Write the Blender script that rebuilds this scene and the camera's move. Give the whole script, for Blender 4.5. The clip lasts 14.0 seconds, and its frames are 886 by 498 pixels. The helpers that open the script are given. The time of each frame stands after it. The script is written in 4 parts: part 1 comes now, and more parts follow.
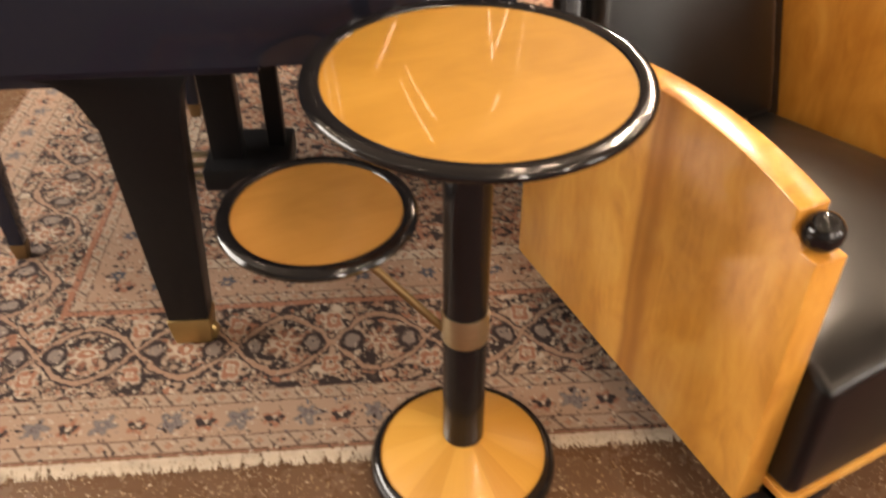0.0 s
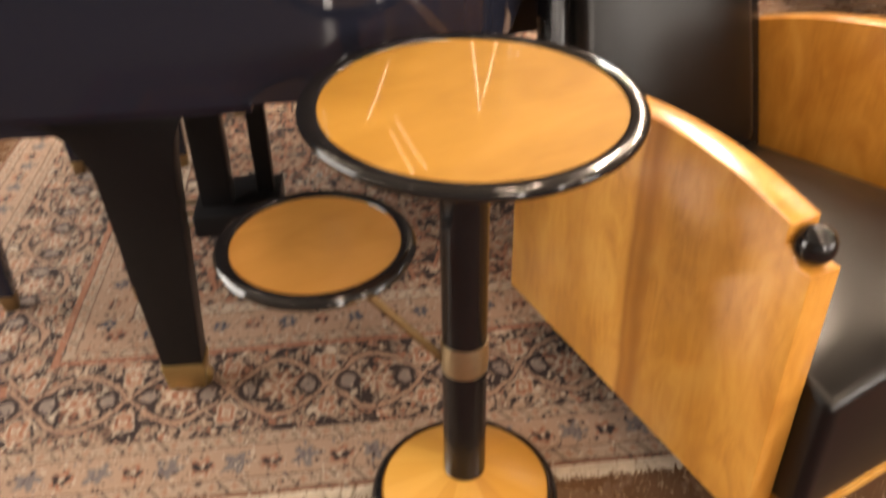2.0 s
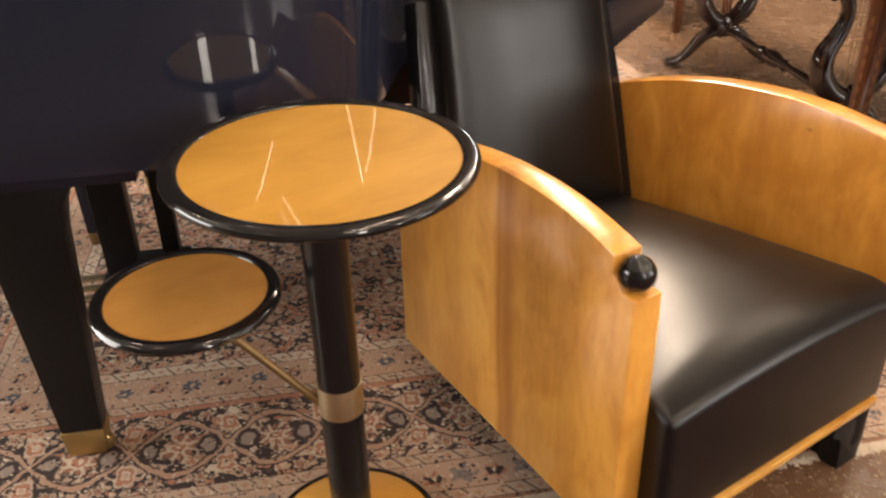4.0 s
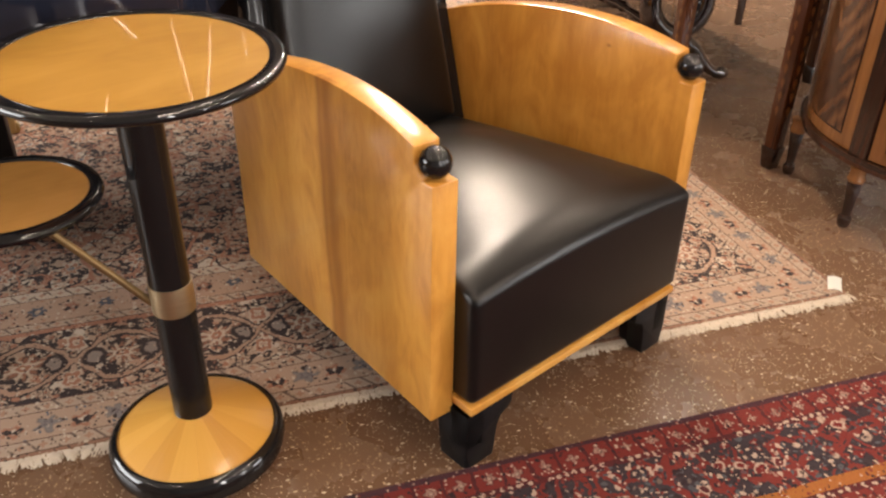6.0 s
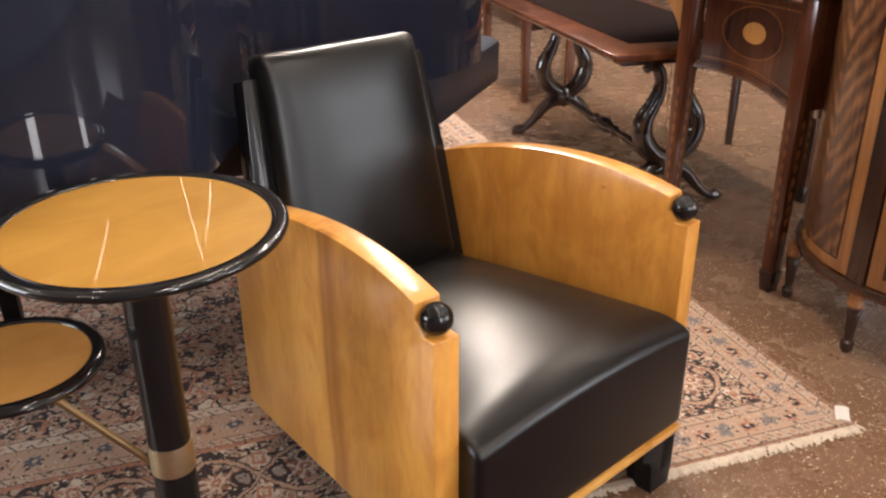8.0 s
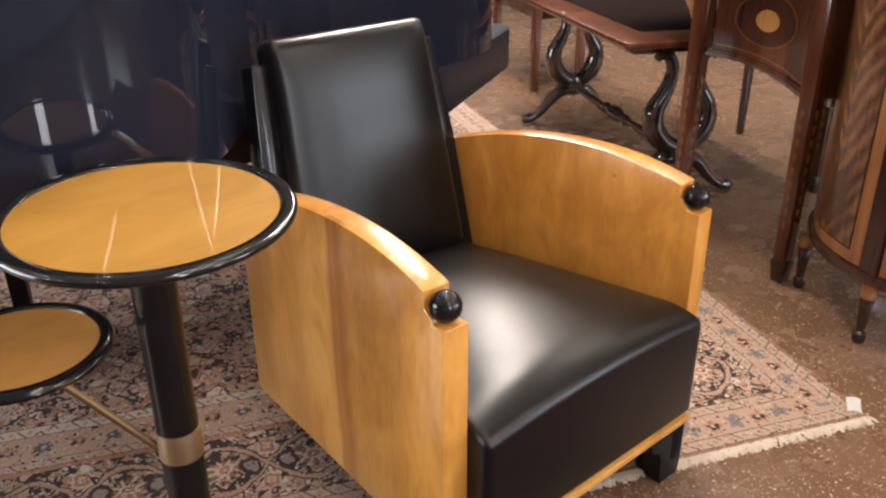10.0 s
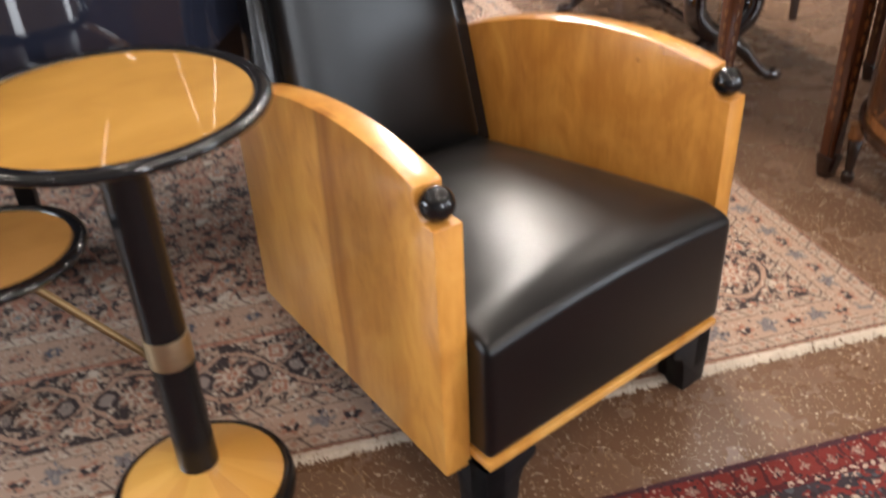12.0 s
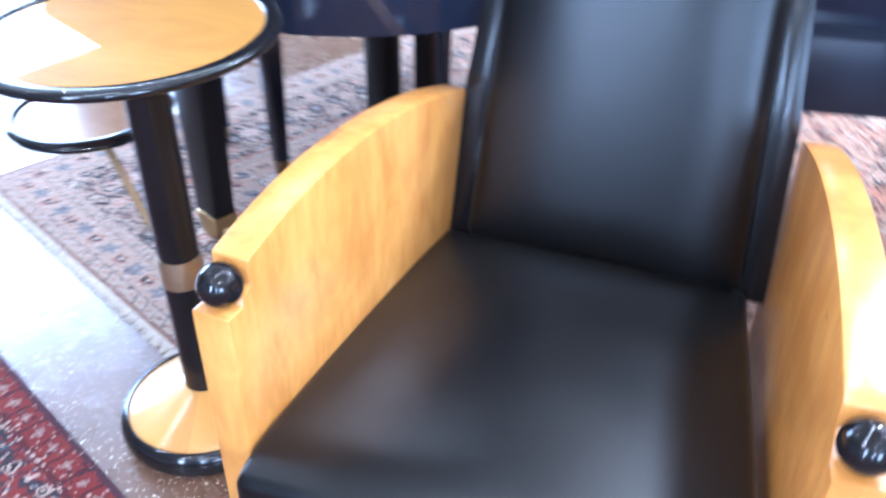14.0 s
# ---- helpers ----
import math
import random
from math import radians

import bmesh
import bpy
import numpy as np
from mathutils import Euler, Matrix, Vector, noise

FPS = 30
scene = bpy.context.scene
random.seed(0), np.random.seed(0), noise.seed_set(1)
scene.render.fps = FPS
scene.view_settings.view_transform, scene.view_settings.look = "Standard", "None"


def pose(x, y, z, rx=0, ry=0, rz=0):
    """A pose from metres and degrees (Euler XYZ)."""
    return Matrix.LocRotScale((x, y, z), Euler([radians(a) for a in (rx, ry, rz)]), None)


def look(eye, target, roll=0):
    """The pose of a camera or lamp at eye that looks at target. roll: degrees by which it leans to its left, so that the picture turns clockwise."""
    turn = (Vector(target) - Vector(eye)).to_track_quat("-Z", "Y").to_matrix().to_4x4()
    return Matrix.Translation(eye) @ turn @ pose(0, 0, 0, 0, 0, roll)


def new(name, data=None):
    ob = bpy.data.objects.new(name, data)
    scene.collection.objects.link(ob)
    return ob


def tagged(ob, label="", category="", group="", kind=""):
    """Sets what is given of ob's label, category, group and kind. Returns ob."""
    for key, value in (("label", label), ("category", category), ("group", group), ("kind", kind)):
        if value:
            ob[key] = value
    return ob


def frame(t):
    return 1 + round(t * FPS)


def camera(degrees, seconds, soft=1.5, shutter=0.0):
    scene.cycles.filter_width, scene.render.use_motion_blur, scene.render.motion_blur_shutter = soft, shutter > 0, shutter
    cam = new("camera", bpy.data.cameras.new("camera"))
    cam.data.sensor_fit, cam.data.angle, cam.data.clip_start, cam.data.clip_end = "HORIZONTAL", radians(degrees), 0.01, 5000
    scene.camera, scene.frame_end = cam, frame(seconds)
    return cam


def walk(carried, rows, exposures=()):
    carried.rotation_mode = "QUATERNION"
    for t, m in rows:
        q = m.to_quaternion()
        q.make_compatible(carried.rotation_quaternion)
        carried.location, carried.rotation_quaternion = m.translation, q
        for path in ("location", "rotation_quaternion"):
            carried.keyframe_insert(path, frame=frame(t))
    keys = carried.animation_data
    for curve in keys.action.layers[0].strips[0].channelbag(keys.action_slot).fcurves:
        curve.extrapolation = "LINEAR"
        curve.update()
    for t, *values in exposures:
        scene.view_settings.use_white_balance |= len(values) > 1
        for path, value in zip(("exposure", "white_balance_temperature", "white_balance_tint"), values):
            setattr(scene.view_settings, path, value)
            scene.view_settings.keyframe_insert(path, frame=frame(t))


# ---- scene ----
cam = camera(55.5, 14.0, soft=2.3, shutter=0.5)

PATH = [
    (0, (-0.767, -0.537, 1.265), (-0.098, 0.89, 0.035), -0.1),
    (0.4, (-0.794, -0.525, 1.286), (-0.164, 0.97, 0.115), -1.3),
    (0.5, (-0.78, -0.528, 1.278), (-0.161, 0.971, 0.108), -1.6),
    (1, (-0.807, -0.562, 1.196), (-0.151, 0.897, -0.005), 0.9),
    (1.5, (-0.805, -0.567, 1.166), (-0.189, 0.826, -0.13), -0.4),
    (2, (-0.8, -0.553, 1.241), (-0.059, 0.923, 0.113), -1.0),
    (2.2, (-0.808, -0.549, 1.26), (-0.014, 0.947, 0.195), -1.3),
    (4.3, (-0.729, -0.788, 1.247), (0.183, 0.708, 0.282), -1.9),
    (4.5, (-0.73, -0.843, 1.252), (0.218, 0.632, 0.29), -2.1),
    (5, (-0.704, -0.933, 1.226), (0.394, 0.398, 0.215), 0.9),
    (5.5, (-0.695, -0.92, 1.204), (0.385, 0.392, 0.149), 0.6),
    (6, (-0.721, -0.909, 1.208), (0.355, 0.41, 0.16), 0.9),
    (6.5, (-0.722, -0.893, 1.24), (0.386, 0.477, 0.293), 0.7),
    (7, (-0.716, -0.884, 1.269), (0.416, 0.532, 0.425), 0.7),
    (7.5, (-0.703, -0.887, 1.289), (0.468, 0.514, 0.472), 0.3),
    (8, (-0.701, -0.884, 1.282), (0.447, 0.529, 0.453), -0.3),
    (10.5, (-0.697, -0.877, 1.271), (0.414, 0.542, 0.404), -0.3),
    (11, (-0.699, -0.877, 1.266), (0.382, 0.55, 0.374), -0.6),
    (11.5, (-0.695, -0.875, 1.253), (0.36, 0.559, 0.342), -0.9),
    (12, (-0.573, -0.852, 1.208), (0.392, 0.552, 0.161), -2.8),
    (12.5, (-0.293, -0.695, 1.146), (0.478, 0.619, -0.15), 1.0),
    (13, (-0.026, -0.565, 1.169), (0.567, 0.69, -0.27), 0.5),
    (13.4, (0.242, -0.518, 1.137), (0.325, 0.911, -0.26), 0.6),
    (13.5, (0.299, -0.513, 1.157), (0.223, 0.906, -0.251), -0.9),
    (13.8, (0.462, -0.563, 1.214), (0.024, 0.95, -0.019), -2.6),
    (14, (0.565, -0.59, 1.214), (-0.083, 0.932, 0.09), 0.6),
]
walk(cam, [(t, look(eye, target, roll)) for t, eye, target, roll in PATH],
     exposures=[(0.0, -0.06, 8400, 17), (2.2, -0.01, 8100, 16), (5.0, -0.17, 7500, 14), (7.5, -0.12, 6750, 13), (11.0, -0.15, 6350, 12), (12.0, -0.17, 6200, 10), (12.5, -0.2, 6000, 10), (13.0, -0.18, 5650, 10),
                (13.5, 0.08, 4850, 8), (13.8, 0.56, 4650, 10), (14.0, 0.77, 4380, 10)])

# ---- light ----
E1 = Vector((0.934, -0.357, 0))      # across the shop
E2 = Vector((0.357, 0.934, 0))       # along the shop
TURN = -20.9                         # degrees by which the shop's axes are turned from the armchair


def at(e1, e2, z=0.0):
    return E1 * e1 + E2 * e2 + Vector((0, 0, z))


world = bpy.data.worlds.new("world")
scene.world = world
world.use_nodes = True
sky = world.node_tree.nodes.new("ShaderNodeTexSky")
sky.sky_type, sky.sun_disc, sky.sun_elevation, sky.sun_rotation = "NISHITA", False, radians(35), radians(200)
world.node_tree.links.new(sky.outputs[0], world.node_tree.nodes["Background"].inputs[0])
world.node_tree.nodes["Background"].inputs[1].default_value = 0.1

CEIL = 3.0
TUBE_WARM = (1.0, 0.86, 0.72)
DAY = (0.88, 0.94, 1.0)


def area_lamp(name, m, sx, sy, watts, colour):
    lamp = bpy.data.lights.new(name, "AREA")
    lamp.shape, lamp.size, lamp.size_y, lamp.energy, lamp.color = "RECTANGLE", sx, sy, watts, colour
    ob = new(name, lamp)
    ob.matrix_world = m
    return ob


COOL = (0.72, 0.86, 1.0)
TUBES = [(e1, e2, w, TUBE_WARM) for e2, w in ((-2.35, 11), (-1.05, 11), (0.25, 6), (1.55, 8)) for e1 in (0.10, 0.32)]
# Unseen strong tubes, 75 watts and up, placed to make the seat's highlights
TUBES += [(-0.82, 3.3, 6, TUBE_WARM), (0.88, 2.42, 105, (1.0, 0.89, 0.78)), (1.40, 3.40, 80, TUBE_WARM)]
TUBES += [(1.55, 4.75, 75, (1.0, 0.91, 0.80)), (1.95, 6.00, 115, COOL)] + [(e1, e2, w, TUBE_WARM) for e2, w in ((-1.0, 13), (1.6, 9)) for e1 in (1.90, 2.12)]
# The last two tubes are added fill for the floor glare at the right
TUBES += [(e1, e2, w, tone) for e1, w, tone in ((-1.65, 8, TUBE_WARM), (-3.5, 12, TUBE_WARM), (5.2, 13, COOL)) for e2 in (-1.0, 1.5, 4.0)] + [(4.4, -1.7, 25, (1.0, 0.95, 0.9)), (5.2, -2.4, 25, (1.0, 0.95, 0.9))]
TUBES = [(*tube, 0) for tube in TUBES] + [(2.05, -2.2, 22, TUBE_WARM, 90), (3.27, 1.62, 18, TUBE_WARM, 73), (4.38, 1.27, 18, TUBE_WARM, 73), (2.95, 2.55, 14, TUBE_WARM, -12), (3.19, 3.70, 14, TUBE_WARM, -12)]
for e1, e2, watts, tone, turn in TUBES:
    area_lamp("tube_and_fill_light", Matrix.Translation(at(e1, e2, CEIL - 0.13)) @ pose(0, 0, 0, 0, 0, TURN + turn), 0.013, 1.18, watts, tone)
area_lamp("window_and_fill_daylight", look(at(-4.62, 1.0, 1.65), at(0, 1.0, 1.55)), 3.3, 1.95, 340, DAY)
# Added east light that lifts the chair back and the floor glare
area_lamp("window_and_fill_daylight", look(at(5.92, -2.85, 1.5), at(0, -2.85, 1.4)), 1.6, 1.7, 130, DAY)
for e1 in (1.30, 4.25):
    area_lamp("window_and_fill_daylight", look(at(e1, -4.42, 1.8), at(e1, 0, 1.7)), 0.38, 1.75, 85, (0.95, 0.97, 1.0))

# ---- helpers for meshes ----


def finish(name, bm, material, smooth=40):
    me = bpy.data.meshes.new(name)
    bmesh.ops.recalc_face_normals(bm, faces=bm.faces[:])
    bm.to_mesh(me)
    bm.free()
    if smooth:
        for p in me.polygons:
            p.use_smooth = True
        me.set_sharp_from_angle(angle=radians(smooth))
    if material:
        me.materials.append(material)
    return me


def part(name, bm, material, parent, label="", smooth=40, m=None):
    ob = new(name, finish(name, bm, material, smooth))
    ob.parent = parent
    if m is not None:
        ob.matrix_local = m
    return tagged(ob, label=label)


def thing(name, m, label, category, group="", kind=""):
    ob = new(name)
    ob.empty_display_size = 0.1
    ob.matrix_world = m
    return tagged(ob, label=label, category=category, group=group, kind=kind)


def single(name, bm, material, label, category="", group="", kind="", m=None, smooth=40):
    ob = new(name, finish(name, bm, material, smooth))
    if m is not None:
        ob.matrix_world = m
    return tagged(ob, label=label, category=category, group=group, kind=kind)


def bevel(bm, width, segments=2, angle=30):
    edges = [e for e in bm.edges if len(e.link_faces) == 2 and e.calc_face_angle(0) > radians(angle)]
    if width > 0 and edges:
        bmesh.ops.bevel(bm, geom=edges, offset=width, segments=segments, profile=0.5, affect="EDGES", clamp_overlap=True)
    return bm


def box(x0, x1, y0, y1, z0, z1, r=0.003, bm=None, segments=2):
    b = bmesh.new()
    bmesh.ops.create_cube(b, size=1)
    for v in b.verts:
        v.co = Vector((x0 + (v.co.x + 0.5) * (x1 - x0), y0 + (v.co.y + 0.5) * (y1 - y0), z0 + (v.co.z + 0.5) * (z1 - z0)))
    bevel(b, r, segments)
    return join(bm, b)


def join(bm, b):
    if bm is None:
        return b
    me = bpy.data.meshes.new("tmp")
    b.to_mesh(me)
    b.free()
    bm.from_mesh(me)
    bpy.data.meshes.remove(me)
    return bm


def prism(points, axis, a, b, r=0.003, bm=None, segments=2, angle=30):
    """A flat outline pushed from a to b along an axis. For x the outline is (y, z), for y it is (x, z), for z it is (x, y)."""
    def place(p, d):
        return {"x": (d, p[0], p[1]), "y": (p[0], d, p[1]), "z": (p[0], p[1], d)}[axis]
    k = bmesh.new()
    lo = [k.verts.new(place(p, a)) for p in points]
    hi = [k.verts.new(place(p, b)) for p in points]
    n = len(points)
    k.faces.new(lo)
    k.faces.new(hi[::-1])
    for i in range(n):
        k.faces.new((lo[i], lo[(i + 1) % n], hi[(i + 1) % n], hi[i]))
    bmesh.ops.recalc_face_normals(k, faces=k.faces[:])
    bevel(k, r, segments, angle)
    return join(bm, k)


def lathe(profile, n=48, bm=None, close=True):
    """A turned shape about the z axis from (radius, z) pairs."""
    k = bmesh.new()
    rings = []
    for r, z in profile:
        if r < 1e-6:
            rings.append([k.verts.new((0, 0, z))])
        else:
            rings.append([k.verts.new((r * math.cos(math.tau * i / n), r * math.sin(math.tau * i / n), z)) for i in range(n)])
    for a, b in zip(rings, rings[1:]):
        for i in range(n):
            j = (i + 1) % n
            if len(a) == 1:
                k.faces.new((a[0], b[i], b[j]))
            elif len(b) == 1:
                k.faces.new((a[i], b[0], a[j]))
            else:
                k.faces.new((a[i], b[i], b[j], a[j]))
    return join(bm, k)


def sweep(points, radii, n=12, bm=None, flat=1.0):
    """A round bar through points, with a radius at each."""
    k = bmesh.new()
    pts = [Vector(p) for p in points]
    rings = []
    up = Vector((0.13, 0.21, 0.97))
    for i, p in enumerate(pts):
        d = (pts[min(i + 1, len(pts) - 1)] - pts[max(i - 1, 0)]).normalized()
        s = d.cross(up).normalized()
        t = s.cross(d).normalized()
        rings.append([k.verts.new(p + (s * math.cos(math.tau * j / n) * flat + t * math.sin(math.tau * j / n)) * radii[i]) for j in range(n)])
    for a, b in zip(rings, rings[1:]):
        for j in range(n):
            k.faces.new((a[j], a[(j + 1) % n], b[(j + 1) % n], b[j]))
    k.faces.new(rings[0][::-1])
    k.faces.new(rings[-1])
    return join(bm, k)


def taper(bm, z0, z1, s0, s1, cx=0.0, cy=0.0):
    for v in bm.verts:
        f = min(1.0, max(0.0, (v.co.z - z0) / (z1 - z0)))
        s = s0 + (s1 - s0) * f
        v.co.x, v.co.y = cx + (v.co.x - cx) * s, cy + (v.co.y - cy) * s
    return bm


def arc(cx, cy, r, a0, a1, n):
    return [(cx + r * math.cos(radians(a0 + (a1 - a0) * i / n)), cy + r * math.sin(radians(a0 + (a1 - a0) * i / n))) for i in range(n + 1)]


# ---- materials ----


class Nodes:
    def __init__(self, name):
        self.m = bpy.data.materials.new(name)
        self.m.use_nodes = True
        self.t = self.m.node_tree
        self.bsdf = self.t.nodes["Principled BSDF"]
        self.co = self.t.nodes.new("ShaderNodeTexCoord")
        self.obj = self.co.outputs["Object"]

    def put(self, socket, v):
        if isinstance(v, bpy.types.NodeSocket):
            self.t.links.new(v, socket)
        elif isinstance(v, tuple) and len(v) == 3 and len(socket.default_value) == 4:
            socket.default_value = (*v, 1)
        else:
            socket.default_value = v

    def set(self, **kw):
        for k, v in kw.items():
            self.put(self.bsdf.inputs[k.replace("_", " ")], v)
        return self.m

    def math(self, op, a, b=0.0, c=0.0, clamp=False):
        n = self.t.nodes.new("ShaderNodeMath")
        n.operation, n.use_clamp = op, clamp
        for i, v in enumerate((a, b, c)):
            self.put(n.inputs[i], v)
        return n.outputs[0]

    def mapping(self, scale=(1, 1, 1), rot=(0, 0, 0), loc=(0, 0, 0), src=None):
        n = self.t.nodes.new("ShaderNodeMapping")
        self.t.links.new(src or self.obj, n.inputs[0])
        n.inputs["Scale"].default_value, n.inputs["Rotation"].default_value, n.inputs["Location"].default_value = scale, rot, loc
        return n.outputs[0]

    def noise(self, scale, detail=4, rough=0.55, src=None, distort=0.0):
        n = self.t.nodes.new("ShaderNodeTexNoise")
        self.t.links.new(src or self.obj, n.inputs["Vector"])
        n.inputs["Scale"].default_value, n.inputs["Detail"].default_value = scale, detail
        n.inputs["Roughness"].default_value, n.inputs["Distortion"].default_value = rough, distort
        return n.outputs["Fac"]

    def voronoi(self, scale, feature="F1", src=None, rand=1.0, out="Distance"):
        n = self.t.nodes.new("ShaderNodeTexVoronoi")
        n.feature = feature
        self.t.links.new(src or self.obj, n.inputs["Vector"])
        n.inputs["Scale"].default_value, n.inputs["Randomness"].default_value = scale, rand
        return n.outputs[out]

    def ramp(self, fac, stops):
        n = self.t.nodes.new("ShaderNodeValToRGB")
        self.put(n.inputs[0], fac)
        el = n.color_ramp.elements
        while len(el) < len(stops):
            el.new(0.5)
        for e, (p, c) in zip(el, stops):
            e.position, e.color = p, (*c, 1)
        return n.outputs[0]

    def mix(self, fac, a, b, mode="MIX"):
        n = self.t.nodes.new("ShaderNodeMix")
        n.data_type, n.blend_type = "RGBA", mode
        self.put(n.inputs[0], fac)
        self.put(n.inputs[6], a)
        self.put(n.inputs[7], b)
        return n.outputs[2]

    def bump(self, height, strength=0.2, distance=0.002):
        n = self.t.nodes.new("ShaderNodeBump")
        n.inputs["Strength"].default_value, n.inputs["Distance"].default_value = strength, distance
        self.put(n.inputs["Height"], height)
        self.put(self.bsdf.inputs["Normal"], n.outputs[0])

    def split(self, src=None):
        n = self.t.nodes.new("ShaderNodeSeparateXYZ")
        self.t.links.new(src or self.obj, n.inputs[0])
        return n.outputs[0], n.outputs[1], n.outputs[2]

    def join3(self, x, y, z=0.0):
        n = self.t.nodes.new("ShaderNodeCombineXYZ")
        for i, v in enumerate((x, y, z)):
            self.put(n.inputs[i], v)
        return n.outputs[0]


def veneer(name, dark, mid, light, scale=(9, 9, 1.2), gloss=0.16):
    """Lacquered figured veneer: long grain, cloudy figure and broad stripes."""
    n = Nodes(name)
    grain = n.noise(1.0, 6, 0.6, n.mapping((scale[0] * 9, scale[1] * 9, scale[2] * 4)))
    cloud = n.noise(1.0, 3, 0.5, n.mapping(scale), 1.2)
    stripe = n.noise(1.0, 2, 0.4, n.mapping((7.0, 7.0, 0.5)), 0.4)
    f = n.math("ADD", n.math("MULTIPLY", cloud, 0.5), n.math("ADD", n.math("MULTIPLY", stripe, 0.42), n.math("MULTIPLY", grain, 0.12)))
    col = n.ramp(f, [(0.38, dark), (0.52, mid), (0.66, light)])
    n.bump(grain, 0.04, 0.0005)
    return n.set(Base_Color=col, Roughness=n.math("ADD", gloss, n.math("MULTIPLY", cloud, 0.10)), Coat_Weight=0.5, Coat_Roughness=0.08)


def lacquer(name, colour, rough=0.12, gloss=0.5, vary=0.14):
    n = Nodes(name)
    dust = n.noise(60, 5, 0.7)
    smear = n.noise(3.0, 3, 0.6)
    return n.set(Base_Color=n.mix(n.math("MULTIPLY", dust, 0.25), colour, (0.03, 0.028, 0.027)), Roughness=n.math("MULTIPLY_ADD", smear, vary, rough - vary * 0.43), Specular_IOR_Level=gloss)


def metal(name, colour, rough):
    n = Nodes(name)
    s = n.noise(40, 4, 0.6, n.mapping((1, 1, 12)))
    return n.set(Base_Color=n.mix(s, colour, tuple(c * 0.72 for c in colour)), Metallic=1.0, Roughness=n.math("ADD", rough, n.math("MULTIPLY", s, 0.15)))


MAPLE = veneer("golden_veneer", (0.44, 0.185, 0.036), (0.57, 0.270, 0.058), (0.64, 0.34, 0.088))


def veneer_arm(name, strength):
    """The same veneer; the outer leaf may have darker streaks of figure running up the panel."""
    n = Nodes(name)
    x, y, z = n.split()
    grain = n.noise(1.0, 6, 0.6, n.mapping((70, 70, 5)))
    cloud = n.noise(1.0, 3, 0.5, n.mapping((7, 7, 4)), 1.4)
    wob = n.math("MULTIPLY", n.math("SUBTRACT", n.noise(4.0, 2), 0.5), 0.05)
    curl = n.noise(1.0, 3, 0.55, n.mapping((24, 24, 7), (0.35, 0, 0)), 2.4)
    f = n.math("ADD", n.math("MULTIPLY", cloud, 0.52), n.math("ADD", n.math("MULTIPLY", curl, 0.26 if strength > 0.5 else 0.15), n.math("MULTIPLY", grain, 0.12)))
    outer = n.math("MULTIPLY_ADD", n.math("LESS_THAN", x, 0.012), strength - 0.18, 0.18)
    col = n.ramp(f, [(0.34, (0.50, 0.210, 0.036)), (0.46, (0.645, 0.300, 0.059)), (0.58, (0.725, 0.375, 0.088))])
    for centre, wide, amount in ((0.310, 0.026, 0.95), (0.337, 0.010, 0.80), (0.50, 0.05, 0.32), (0.66, 0.06, 0.40), (0.13, 0.035, 0.30)):
        g = n.math("DIVIDE", n.math("SUBTRACT", n.math("ADD", y, wob), centre), wide)
        streak = n.math("EXPONENT", n.math("MULTIPLY", n.math("MULTIPLY", g, g), -1.0))
        col = n.mix(n.math("MULTIPLY", streak, n.math("MULTIPLY", outer, amount)), col, (0.30, 0.100, 0.014))
    if strength < 0.5:
        ky, kz = n.math("DIVIDE", n.math("SUBTRACT", y, 0.211), 0.0055), n.math("DIVIDE", n.math("SUBTRACT", z, 0.6375), 0.0038)
        knot = n.math("EXPONENT", n.math("MULTIPLY", n.math("ADD", n.math("MULTIPLY", ky, ky), n.math("MULTIPLY", kz, kz)), -1.0))
        col = n.mix(n.math("MULTIPLY", knot, 0.75), col, (0.20, 0.075, 0.016))
    n.bump(grain, 0.03, 0.0005)
    return n.set(Base_Color=col, Roughness=0.30, Coat_Weight=0.45, Coat_Roughness=0.14)


def veneer_top(name, polish, tones):
    n = Nodes(name)
    grain = n.noise(1.0, 5, 0.6, n.mapping((6, 90, 6)))
    cloud = n.noise(1.0, 3, 0.5, n.mapping((5, 9, 5)), 1.0)
    f = n.math("ADD", n.math("MULTIPLY", cloud, 0.7), n.math("MULTIPLY", grain, 0.2))
    n.bump(n.noise(5, 1), 0.006, 0.002)
    return n.set(Base_Color=n.ramp(f, list(zip((0.34, 0.48, 0.62), tones))), Roughness=0.6, Specular_IOR_Level=0.1, Coat_Weight=1.0, Coat_Roughness=polish)


